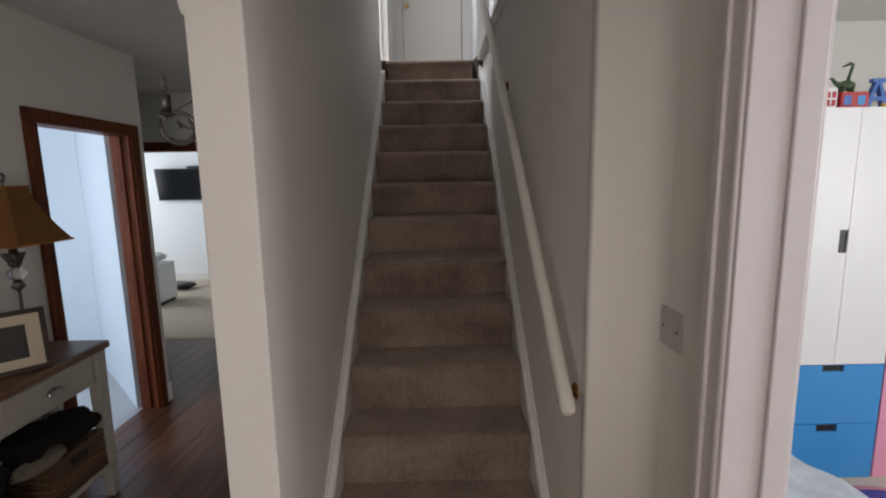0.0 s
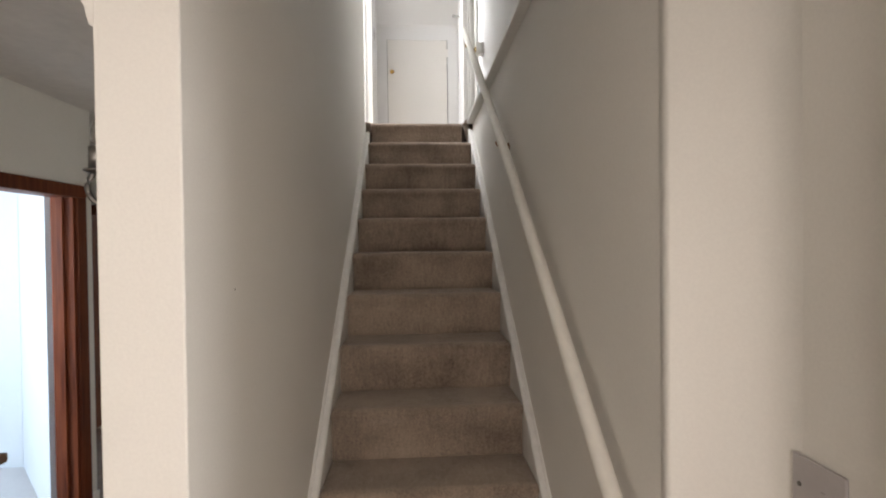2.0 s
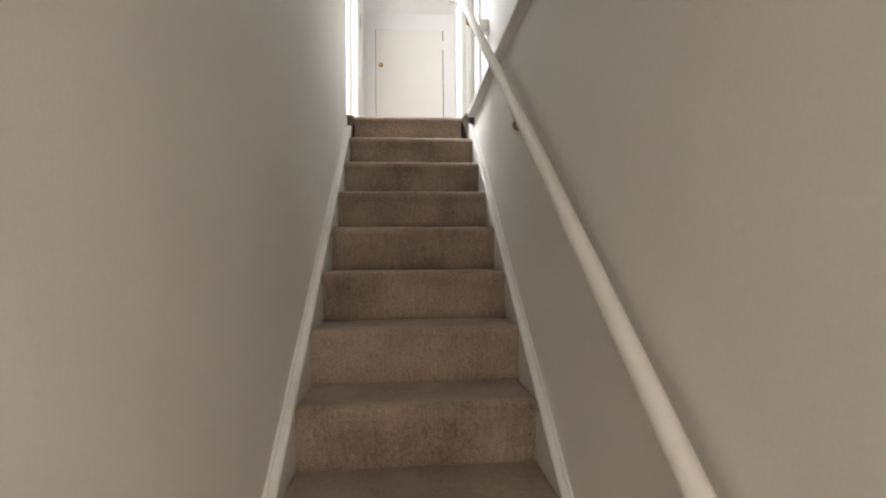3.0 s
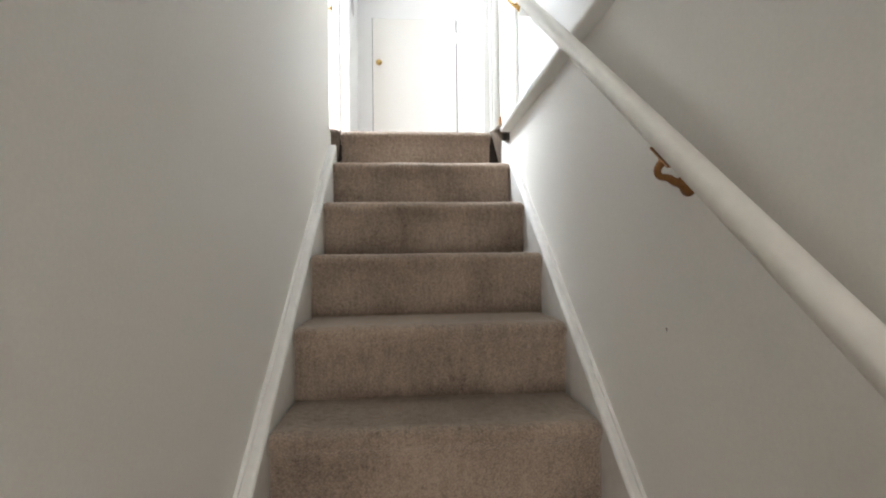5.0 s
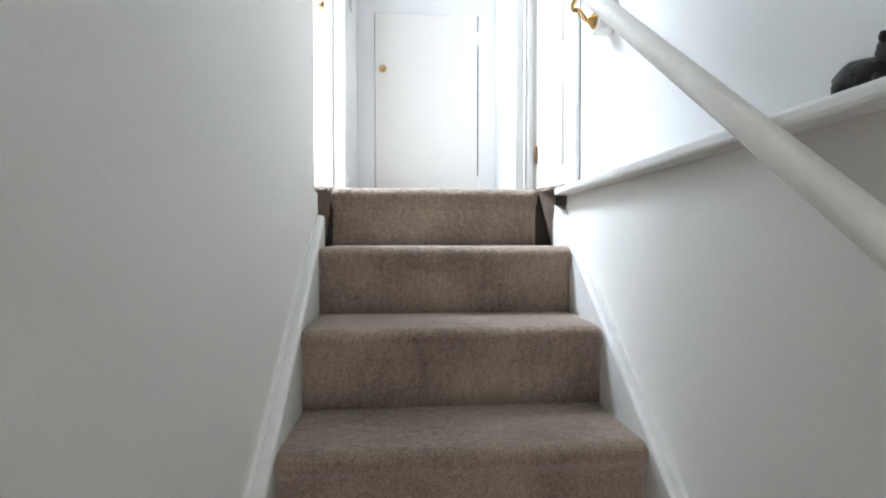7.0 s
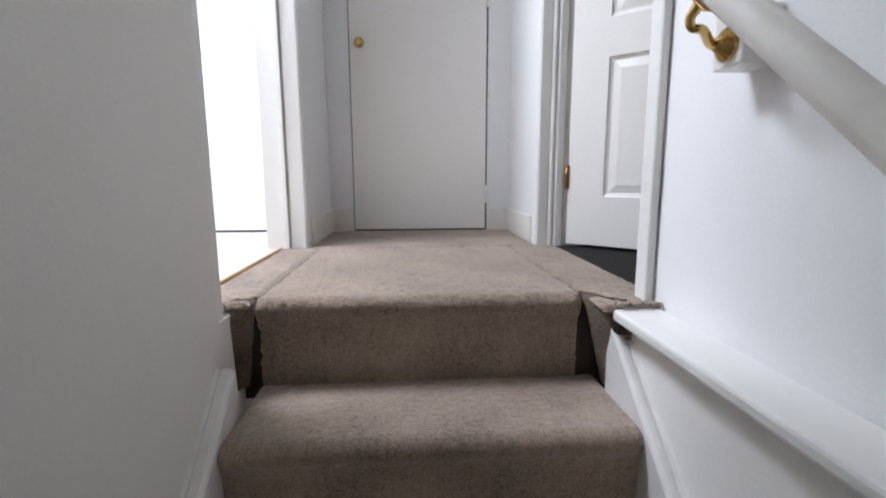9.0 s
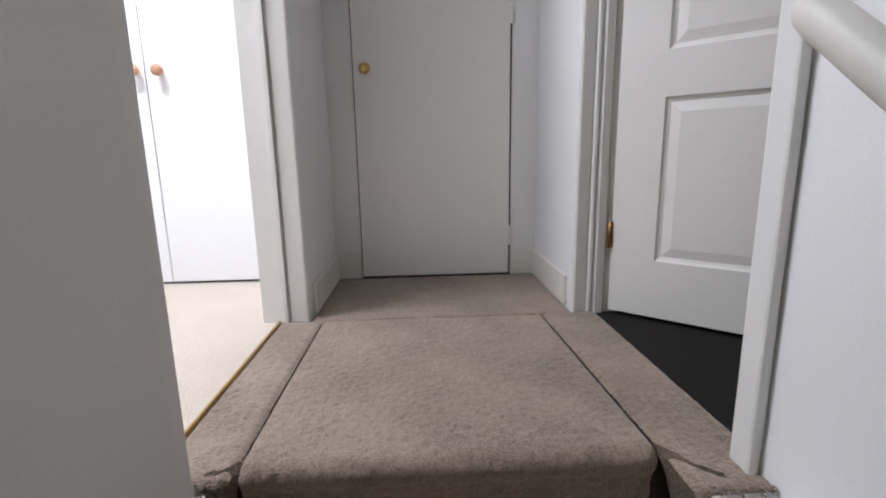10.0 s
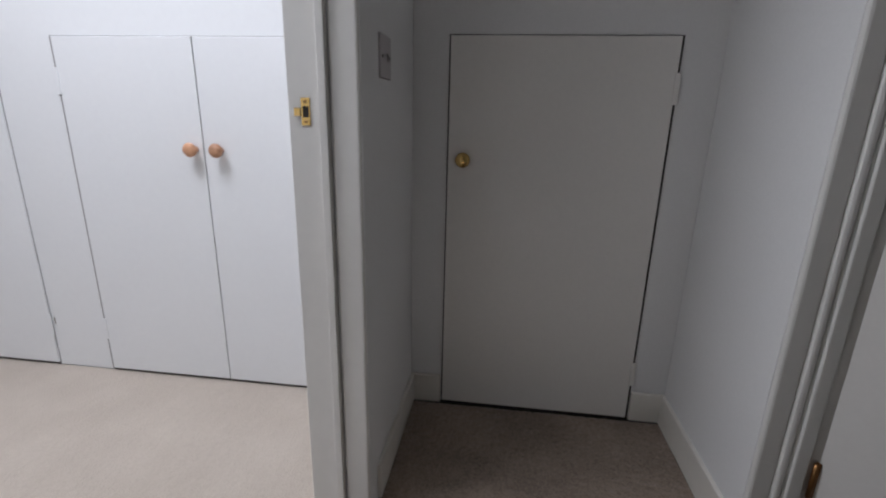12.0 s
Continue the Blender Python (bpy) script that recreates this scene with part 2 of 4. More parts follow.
def tube(bm, points, radius, sides=12):
    """A round bar through points; radius may be a list."""
    pts = [Vector(p) for p in points]
    rad = radius if isinstance(radius, (list, tuple)) else [radius] * len(pts)
    rings, up = [], Vector((0.13, 0.21, 1)).normalized()
    for i, p in enumerate(pts):
        d = (pts[min(i + 1, len(pts) - 1)] - pts[max(i - 1, 0)]).normalized()
        u = d.cross(up).normalized() if abs(d.dot(up)) < 0.98 else d.cross(Vector((1, 0, 0))).normalized()
        w = d.cross(u)
        rings.append([bm.verts.new(p + rad[i] * (math.cos(2 * math.pi * k / sides) * u + math.sin(2 * math.pi * k / sides) * w)) for k in range(sides)])
    for a, b in zip(rings, rings[1:]):
        for k in range(sides):
            bm.faces.new((a[k], a[(k + 1) % sides], b[(k + 1) % sides], b[k])).smooth = True
    bm.faces.new(rings[0][::-1])
    bm.faces.new(rings[-1])
    return bm


def blob(bm, at, size, rough=0.0, seed=0.0, detail=3):
    made = bmesh.ops.create_icosphere(bm, subdivisions=detail, radius=1)["verts"]
    for v in made:
        k = 1 + rough * noise.noise(v.co * 1.7 + Vector((seed, seed * 2, 0)))
        v.co = Vector(at) + Vector((v.co.x * size[0], v.co.y * size[1], v.co.z * size[2])) * k
        for f in v.link_faces:
            f.smooth = True
    return bm


def extrude_profile(bm, profile, start, end, close=True):
    """Sweep a closed outline of (a, b) pairs between two frames: functions of (a, b) giving points."""
    r0 = [bm.verts.new(start(a, b)) for a, b in profile]
    r1 = [bm.verts.new(end(a, b)) for a, b in profile]
    n = len(profile)
    for i in range(n):
        bm.faces.new((r0[i], r0[(i + 1) % n], r1[(i + 1) % n], r1[i]))
    bm.faces.new(r0[::-1])
    bm.faces.new(r1)
    bmesh.ops.recalc_face_normals(bm, faces=bm.faces)
    return bm


def mesh_object(name, bm, mat):
    bmesh.ops.recalc_face_normals(bm, faces=bm.faces)
    me = bpy.data.meshes.new(name)
    bm.to_mesh(me)
    bm.free()
    me.materials.append(mat)
    return new(name, me)


def structure(name, bm, mat, label, category):
    return tagged(mesh_object(name, bm, mat), label, category, kind="structure")


def thing(name, at, label, category, group="", kind="", m=None):
    ob = new(name)
    ob.empty_display_size = 0.1
    ob.matrix_world = m if m is not None else Matrix.Translation(at)
    return tagged(ob, label, category, group, kind)


def part(name, bm, mat, parent, label=""):
    ob = mesh_object(name, bm, mat)
    ob.parent = parent
    if label:
        ob["label"] = label
    return ob


# ---- plan ----
RISE, GOING, STEPS = 0.19, 0.2195, 13
LANDING = RISE * STEPS
STAIR_L, STAIR_R = -0.361, 0.361
WALL_L, WALL_R, UPPER_R = -0.395, 0.392, 0.444
LOFT_TOP = 4.75


def wall(name, x0, x1, y0, y1, z0, z1, mat=PAINT, label="plain painted plaster wall", bevel=0.0015):
    return structure(name, boxed(x0, x1, y0, y1, z0, z1, bevel=bevel), mat, label, "wall")


# stair walls
wall("wall_stair_west", -0.523, WALL_L, -2.738, -0.086, 0, LOFT_TOP, PAINT, "warm white plaster wall beside the stairs", 0.003)
wall("wall_stair_east", WALL_R, 0.64, -2.678, 0.0, 0, 2.440, PAINT, "warm white plaster wall below the stair ledge", 0.0)
wall("wall_stair_east_upper", UPPER_R, 0.64, -2.70, -0.015, 2.425, LOFT_TOP, LOFT_PAINT, "white plaster wall above the stair ledge")
structure("ledge", boxed(0.348, UPPER_R, -2.70, -0.088, 2.440, 2.462, bevel=0.006), GLOSS, "white painted shelf ledge along the stair wall", "ledge")
curve = [(0.392 * (1 - u) ** 2 + 1.044 * u * (1 - u) + 0.528 * u * u, -2.678 * (1 - u) ** 2 - 5.49 * u * (1 - u) - 2.825 * u * u) for u in [k / 16 for k in range(17)]]
hall_east = extrude_profile(bmesh.new(), curve + [(0.528, -3.03), (0.64, -3.03), (0.64, -2.678)], lambda a, b: (a, b, 0), lambda a, b: (a, b, 2.36))
for f in hall_east.faces:
    f.smooth = 0 < f.calc_area() < 0.2
structure("wall_hall_east", hall_east, PAINT, "cream plaster wall curving round to a switch", "wall")
# Solid near-black block painted in for the shade below the ledge's end.
structure("ledge_end_shade", boxed(0.3630, 0.3915, -0.0875, -0.060, 2.408, 2.4395), GAP, "dark block for shade under the end of the ledge", "trim")
wall("wall_hall_east_over_door", 0.528, 0.64, -3.88, -3.03, 1.98, 2.36, PAINT)
wall("wall_hall_east_rear", 0.528, 0.64, -5.8, -3.88, 0, 2.36, PAINT)
wall("wall_hall_west_rear", -2.05, -1.94, -5.8, -1.52, 0, 2.36, HALL_PAINT)
wall("wall_hall_west_over_door", -2.05, -1.94, -1.52, -0.74, 1.885, 2.36, HALL_PAINT)
wall("wall_hall_west_end", -2.05, -1.94, -0.74, -0.64, 0, 2.36, HALL_PAINT, "white plaster wall end beside a doorway")
wall("wall_bedroom_south_left", -3.9, -2.84, 0.6, 0.71, 0, 2.36, HALL_PAINT)
wall("wall_bedroom_south_over_door", -2.84, -2.08, 0.6, 0.71, 1.86, 2.36, HALL_PAINT)
wall("wall_bedroom_south_right", -2.08, -0.4, 0.6, 0.71, 0, 2.36, HALL_PAINT)
wall("wall_hall_south_left", -2.05, -0.60, -5.91, -5.8, 0, 2.36, HALL_PAINT)
wall("wall_hall_south_right", 0.50, 0.64, -5.91, -5.8, 0, 2.36, HALL_PAINT)
wall("wall_hall_south_top", -0.60, 0.50, -5.91, -5.8, 2.2, 2.36, HALL_PAINT)
structure("ceiling_hall", boxed(-0.523, 0.64, -5.9, -2.70, 2.36, 2.44), CEIL_PAINT, "textured off-white hall ceiling", "ceiling")
structure("ceiling_hall_passage", boxed(-4.0, -0.523, -5.9, 0.71, 2.36, 2.44), CEIL_PAINT, "textured off-white hall ceiling", "ceiling")

wall("wall_stair_west_foot", -0.523, -0.398, -0.086, 0.03, 0, LANDING - 0.022, PAINT, "plaster wall under the landing edge")
# loft walls and ceilings
wall("wall_stair_void_south", -0.523, 0.64, -2.80, -2.70, 2.44, LOFT_TOP, LOFT_PAINT)
wall("wall_alcove_west", -0.53, -0.402, 0.70, 1.19, LANDING - 0.02, LOFT_TOP, LOFT_PAINT, "white plaster wall of the landing alcove")
wall("wall_alcove_east", 0.408, 0.64, 0.715, 1.19, LANDING - 0.02, LOFT_TOP, LOFT_PAINT, "white plaster wall of the landing alcove")
wall("wall_west_over_door", -0.53, -0.402, -0.086, 0.70, LANDING + 1.98, LOFT_TOP, LOFT_PAINT)
wall("wall_east_over_door", UPPER_R, 0.58, -0.015, 0.715, LANDING + 1.98, LOFT_TOP, LOFT_PAINT)
ceil = bmesh.new()
extrude_profile(ceil, [(1.4, 3.55), (0.2, 4.75), (0.2, 4.85), (0.3, 4.85), (1.5, 3.65)], lambda a, b: (-0.53, a, b), lambda a, b: (0.64, a, b))
for a in ((-0.53, 0.64, -2.9, -0.8), (-0.53, 0.64, -0.1, 0.2), (-0.53, -0.28, -0.8, -0.1), (0.32, 0.64, -0.8, -0.1)):
    box(ceil, *a, 4.75, 4.85)
structure("ceiling_landing", ceil, LOFT_PAINT, "white loft ceiling sloping down to the cupboard wall", "ceiling")

# rooms beyond the doors
def room(prefix, x0, x1, y0, y1, z0, z1, mat, sides="nsew", ceil_mat=None):
    t = 0.1
    if "n" in sides:
        wall(f"wall_{prefix}_north", x0, x1, y1, y1 + t, z0, z1, mat)
    if "s" in sides:
        wall(f"wall_{prefix}_south", x0, x1, y0 - t, y0, z0, z1, mat)
    if "e" in sides:
        wall(f"wall_{prefix}_east", x1, x1 + t, y0 - t, y1 + t, z0, z1, mat)
    if "w" in sides:
        wall(f"wall_{prefix}_west", x0 - t, x0, y0 - t, y1 + t, z0, z1, mat)
    structure(f"ceiling_{prefix}", boxed(x0 - t, x1 + t, y0 - t, y1 + t, z1, z1 + 0.08), ceil_mat or mat, "plain painted ceiling", "ceiling")


def wall_with_window(name, axis, at, t, a0, a1, z0, z1, wa0, wa1, wz0, wz1, mat, label):
    """A wall across x or y at a place, with one window opening, its frame and its pane."""
    bm = bmesh.new()
    for b0, b1, c0, c1 in ((a0, wa0, z0, z1), (wa1, a1, z0, z1), (wa0, wa1, z0, wz0), (wa0, wa1, wz1, z1)):
        if axis == "x":
            box(bm, at, at + t, b0, b1, c0, c1)
        else:
            box(bm, b0, b1, at, at + t, c0, c1)
    structure(name, bm, mat, label, "wall")
    win = thing(name.replace("wall", "window"), (0, 0, 0), "white framed window with clear glass", "window", kind="structure")
    fr = bmesh.new()
    f = 0.05
    m = at + t / 2
    for b0, b1, c0, c1 in ((wa0, wa0 + f, wz0, wz1), (wa1 - f, wa1, wz0, wz1), (wa0 + f, wa1 - f, wz0, wz0 + f), (wa0 + f, wa1 - f, wz1 - f, wz1)):
        if axis == "x":
            box(fr, m - 0.025, m + 0.025, b0, b1, c0, c1, 0.004)
        else:
            box(fr, b0, b1, m - 0.025, m + 0.025, c0, c1, 0.004)
    part("window_frame", fr, GLOSS, win)
    if axis == "x":
        pane = boxed(m - 0.003, m + 0.003, wa0 + f, wa1 - f, wz0 + f, wz1 - f)
    else:
        pane = boxed(wa0 + f, wa1 - f, m - 0.003, m + 0.003, wz0 + f, wz1 - f)
    p = part("pane", pane, GLASS, win)
    p.visible_shadow = False


# playroom
room("playroom", 0.64, 3.6, -4.9, -1.14, 0, 2.36, PLAY_WALL, "ns", PLAY_WALL)
wall("wall_playroom_west", 0.64, 0.66, -2.678, -1.04, 0, 2.36, PLAY_WALL)
wall_with_window("wall_playroom_east", "x", 3.6, 0.1, -5.0, -1.04, 0, 2.36, -4.8, -3.5, 0.9, 2.1, PLAY_WALL, "cream playroom wall with a window")
# bedroom at the end of the hall
room("bedroom", -5.6, -0.5, 0.71, 3.55, 0, 2.36, WHITE_WALL, "ne")
wall_with_window("wall_bedroom_west", "x", -5.7, 0.1, 0.61, 3.65, 0, 2.36, 1.2, 2.9, 0.9, 2.1, WHITE_WALL, "white bedroom wall with a window")
wall("wall_bedroom_south_far", -5.7, -3.9, 0.6, 0.71, 0, 2.36, WHITE_WALL)
wall("wall_passage_west", -3.00, -2.90, 0.08, 0.6, 0, 2.36, HALL_PAINT)
# side room
wall("wall_side_room_south", -4.0, -2.05, -2.7, -2.6, 0, 2.36, ICE_WALL)
wall("wall_side_room_north", -4.0, -2.852, -0.03, 0.08, 0, 2.36, ICE_WALL, "pale blue painted wall")
slant = extrude_profile(bmesh.new(), [(-2.09, -0.79), (-2.051, -0.741), (-2.051, -0.641), (-2.05, -0.62), (-2.85, 0.10), (-2.85, -0.03)], lambda a, b: (a, b, 0), lambda a, b: (a, b, 2.36))
structure("wall_side_room_slant", slant, ICE_WALL, "pale blue wall set at a slant beside the door", "wall")
wall_with_window("wall_side_room_west", "x", -4.1, 0.1, -2.7, 0.08, 0, 2.36, -2.3, -1.3, 1.0, 2.1, ICE_WALL, "pale blue wall with a window")
# loft room, left of the landing
# This window is unseen and assumed; it only houses the loft fill.
wall_with_window("wall_loft_room_south", "y", -1.7, 0.1, -3.2, -0.523, LANDING, LOFT_TOP, -2.75, -1.25, LANDING + 0.7, LANDING + 1.9, LOFT_PAINT, "white loft wall with an assumed window, out of view")
wall("wall_loft_room_north", -3.2, -0.53, 1.19, 1.29, LANDING, LOFT_TOP, WHITE_UNIT, "white boarded wall with eaves cupboards")
wall("wall_loft_room_west", -3.3, -3.2, -1.7, 1.29, LANDING, LOFT_TOP, LOFT_PAINT)
loft_ceiling = bmesh.new()
for a in ((-3.2, -1.6, -1.7, 1.29), (-0.84, -0.523, -1.7, 1.29), (-1.6, -0.84, -1.7, 0.05), (-1.6, -0.84, 0.75, 1.29)):
    box(loft_ceiling, *a, LOFT_TOP, LOFT_TOP + 0.08)
structure("ceiling_loft_room", loft_ceiling, LOFT_PAINT, "white loft room ceiling with a roof window", "ceiling")
# dark room, right of the landing
room("dark_room", 0.64, 2.4, -0.4, 1.19, LANDING, LOFT_TOP, LOFT_PAINT, "nse")
wall("wall_dark_room_west", 0.58, 0.64, 0.7, 1.29, LANDING, LOFT_TOP, LOFT_PAINT)

# floors
structure("floor_loft_room", boxed(-3.2, -0.49, -1.7, 1.19, LANDING - 0.022, LANDING - 0.002), PALE_CARPET, "cream carpet of the loft room", "floor")
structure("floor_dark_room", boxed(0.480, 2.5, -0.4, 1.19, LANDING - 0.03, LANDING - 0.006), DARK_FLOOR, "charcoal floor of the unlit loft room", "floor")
structure("floor_landing", boxed(-0.49, 0.480, 0.03, 1.3, LANDING - 0.2, LANDING - 0.02), GAP, "timber landing floor under the carpet", "floor")
structure("floor_bedroom", boxed(-5.7, -0.5, 0.655, 3.6, -0.1, 0.004), BED_CARPET, "sand coloured bedroom carpet", "floor")
side_floor = extrude_profile(bmesh.new(), [(-4.1, -2.7), (-2.05, -2.7), (-2.05, -0.74), (-2.85, 0.0), (-4.1, 0.0)], lambda a, b: (a, b, -0.1), lambda a, b: (a, b, 0.002))
structure("floor_side_room", side_floor, GREY_FLOOR, "pale grey side room floor", "floor")
structure("floor_playroom", boxed(0.6, 3.7, -5.0, -1.0, -0.1, 0.0), PALE_CARPET, "pale playroom carpet", "floor")
floor_hall = structure("floor_hall", boxed(-3.3, 0.6, -5.9, 0.655, -0.1, -0.012), GAP, "dark walnut board floor in the hall", "floor")

# ---- staircase ----
stairs = thing("staircase", (0, 0, 0), "straight flight of stairs with brown carpet and white strings", "stairs", kind="structure")


def carpet_sheet(x0, x1, path, nx=90, rough=0.0020, grid=0.010, taper=0.0, lead=0.0):
    """Carpet laid over a path of (y, z) points, with uneven pile."""
    bm = bmesh.new()
    fine = []
    for (a, b), (c, d) in zip(path, path[1:]):
        k = max(1, int(math.hypot(c - a, d - b) / grid))
        fine += [(a + (c - a) * i / k, b + (d - b) * i / k) for i in range(k)]
    fine.append(path[-1])
    rows = []
    for j, (y, z) in enumerate(fine):
        a, b = fine[max(j - 1, 0)], fine[min(j + 1, len(fine) - 1)]
        n = Vector((0, -(b[1] - a[1]), b[0] - a[0])).normalized()
        row = []
        for i in range(nx + 1):
            xa, xb = x0 - lead * max(0.0, y), x1 - taper * max(0.0, y)
            x = xa + (xb - xa) * i / nx
            h = rough * (noise.noise((x * 75, y * 75, z * 75)) + 0.6 * noise.noise((x * 170, y * 170, z * 170))) + 0.0012 * noise.noise((x * 7, y * 7 + 5, z * 7))
            edge = min(x - xa, xb - x)
            h -= 0.009 * max(0, 1 - edge / 0.014) ** 2
            row.append(bm.verts.new(Vector((x, y, z)) + n * h))
        rows.append(row)
    for a, b in zip(rows, rows[1:]):
        for i in range(nx):
            bm.faces.new((a[i], a[i + 1], b[i + 1], b[i])).smooth = True
    return bm


def step_path(g, r):
    """From the foot of the riser, up round the nosing, to the back of the tread; nosing front at y 0, tread at z 0."""
    path = [(0.014, -r - 0.012), (0.014, -0.070), (0.010, -0.050), (0.003, -0.036)]
    for i in range(8):
        a = math.pi + i / 7 * -math.pi / 2
        path.append((0.026 + 0.026 * math.cos(a), -0.026 + 0.026 * math.sin(a)))
    path.append((g + 0.024, 0.0))
    return path


for i in range(1, STEPS):
    y, z = -(STEPS - i) * GOING, i * RISE
    path = [(y + a, z + b) for a, b in step_path(GOING, RISE)]
    part("step", carpet_sheet(STAIR_L - 0.002, STAIR_R + 0.002, path, 140 if i > 5 else 80, 0.0020, 0.006 if i > 5 else 0.010), CARPET, stairs)

SLOPE = RISE / GOING


def string_board(x0, x1, inner, y0, y1, lift):
    """Sloping board beside the steps with a moulded top edge."""
    bm = bmesh.new()
    z = lambda y: LANDING + y * SLOPE
    s = 1 if inner > x0 + 1e-6 else -1
    xi, xo = (x1, x0) if s > 0 else (x0, x1)
    prof = [(xo, -0.30), (xi, -0.30), (xi, lift - 0.008), (xi - s * 0.003, lift - 0.003), (xi - s * 0.008, lift),
            (xo + s * 0.013, lift), (xo + s * 0.011, lift - 0.005), (xo + s * 0.009, lift - 0.005), (xo + s * 0.007, lift), (xo, lift)]
    extrude_profile(bm, prof, lambda a, b: (a, y0, z(y0) + b), lambda a, b: (a, y1, z(y1) + b))
    return bm


part("string", string_board(WALL_L, STAIR_L, STAIR_L, -2.72, -0.112, 0.0), STRING_PAINT, stairs, "white painted stair string with moulded edge")
part("string", string_board(STAIR_R, WALL_R, STAIR_R, -2.67, -0.045, 0.0), STRING_PAINT, stairs, "white painted stair string with moulded edge")

# landing carpet
landing = thing("landing_carpet", (0, 0, LANDING), "brown mushroom landing carpet in seamed pieces", "carpet", kind="structure")
top_path = [(a, b + 0.0) for a, b in step_path(0.650, RISE)] + [(0.679, -0.012)]
part("carpet_runner", carpet_sheet(-0.362, 0.324, top_path, 170, 0.0026, 0.005, 0.027), CARPET, landing)


def flat_carpet(x0, x1, y0, y1, lead=0.0):
    return carpet_sheet(x0, x1, [(y0, -0.012), (y0 + 0.004, -0.002), (y0 + 0.012, 0.0), (y1 - 0.012, 0.0), (y1, -0.012)], max(30, int((x1 - x0) / 0.005)), 0.0026, 0.006, 0.0, lead)


part("carpet_strip", flat_carpet(-0.488, -0.366, -0.02, 0.693), CARPET, landing)
part("carpet_strip", flat_carpet(0.330, 0.479, -0.094, 0.70, 0.027), CARPET, landing)
part("carpet_piece", flat_carpet(-0.402, 0.408, 0.684, 1.185), CARPET, landing)


def flap(x_out, w0, w1, side, y, drop, back):
    """The end of a carpet strip turned down over the landing's edge, tapering to its outer side."""
    bm = bmesh.new()
    rows = []
    for j in range(25):
        s = j / 24
        row = []
        w = w0 + (w1 - w0) * s ** 1.4
        for i in range(17):
            u = i / 16
            x = x_out - side * w * u
            yy = y - 0.034 * math.sin(min(1, s * 2.6) * math.pi / 2) + 0.020 * s - 0.010 * math.sin(u * math.pi) + back * u * (1 - 0.25 * s)
            z = 0.003 - drop * s ** 1.3 + 0.004 * noise.noise((x * 60, s * 9, 3))
            row.append(bm.verts.new((x + 0.002 * noise.noise((s * 12, u * 3, side)), yy + 0.002 * noise.noise((x * 80, s * 20, 1)), z)))
        rows.append(row)
    for a, b in zip(rows, rows[1:]):
        for i in range(16):
            bm.faces.new((a[i], a[i + 1], b[i + 1], b[i])).smooth = True
    bmesh.ops.solidify(bm, geom=bm.faces[:], thickness=0.012)
    return bm


part("carpet_flap", flap(-0.410, 0.054, 0.030, -1, 0.000, 0.19, 0.030), CARPET, landing, "frayed carpet edge turned down")
part("carpet_flap", flap(0.388, 0.068, 0.020, 1, -0.062, 0.20, 0.085), CARPET, landing, "frayed carpet edge turned down")


def fringe(points, seed, length):
    """Loose tufts along a cut carpet edge."""
    bm = bmesh.new()
    r = random.Random(seed)
    for a, b, out in points:
        a, b, out = Vector(a), Vector(b), Vector(out)
        for i in range(int((b - a).length / 0.0011)):
            p = a.lerp(b, r.random()) + Vector((r.uniform(-1, 1), r.uniform(-1, 1), r.uniform(-1, 1))) * 0.003
            d = (out + Vector((r.uniform(-1, 1), r.uniform(-1, 1), r.uniform(-1, 1))) * 0.7).normalized() * length * r.uniform(0.5, 1.2)
            tube(bm, [p, p + d * 0.5 + Vector((0, 0, 0.001)), p + d], [0.0013, 0.0011, 0.0004], 4)
    return bm


edge = part("carpet_fringe", fringe([((0.350, -0.094, 0.0), (0.442, -0.094, 0.0), (0, -1, 0.1)), ((0.378, -0.085, -0.01), (0.382, -0.062, -0.18), (0.6, -0.7, 0))], 3, 0.010), CARPET, landing, "loose tufts along the cut carpet edge")
edge["kind"] = "stuff"
edge = part("carpet_fringe", fringe([((-0.404, -0.03, 0.0), (-0.403, -0.022, -0.06), (-0.3, -0.9, 0))], 4, 0.009), CARPET, landing, "loose tufts along the cut carpet edge")
edge["kind"] = "stuff"
# Board behind the flaps, its dark colour painted in as gap shade.
structure("landing_riser", boxed(-0.395, 0.392, 0.018, 0.04, LANDING - 0.22, LANDING - 0.02), EDGE_SHADE, "timber landing edge, coloured dark for shade in the carpet gaps", "trim")
tag_strip = structure("threshold_strip", boxed(-0.494, -0.4875, 0.0, 0.69, LANDING - 0.006, LANDING + 0.004, bevel=0.002), BRASS, "thin brass threshold strip between two carpets", "trim")

# ---- handrail ----
RAIL_X = 0.345
rail = thing("handrail", (RAIL_X, -2.7, 0.948), "round white painted handrail on brass brackets", "handrail")


def rail_z(y):
    return 0.948 + (y + 2.70) * 0.854


def bow(y):
    """The rail bends a little outwards between its brackets."""
    return 0.010 * math.sin(math.pi * max(0.0, min(1.0, (y + 2.7) / 2.5)))


def smooth_path(points, k=5):
    """Catmull-Rom points through the given ones."""
    p = [Vector(q) for q in points]
    p = [p[0] * 2 - p[1]] + p + [p[-1] * 2 - p[-2]]
    out = []
    for a, b, c, d in zip(p, p[1:], p[2:], p[3:]):
        for i in range(k):
            u = i / k
            out.append(0.5 * (2 * b + (c - a) * u + (2 * a - 5 * b + 4 * c - d) * u * u + (3 * b - a - 3 * c + d) * u ** 3))
    return out + [p[-2]]


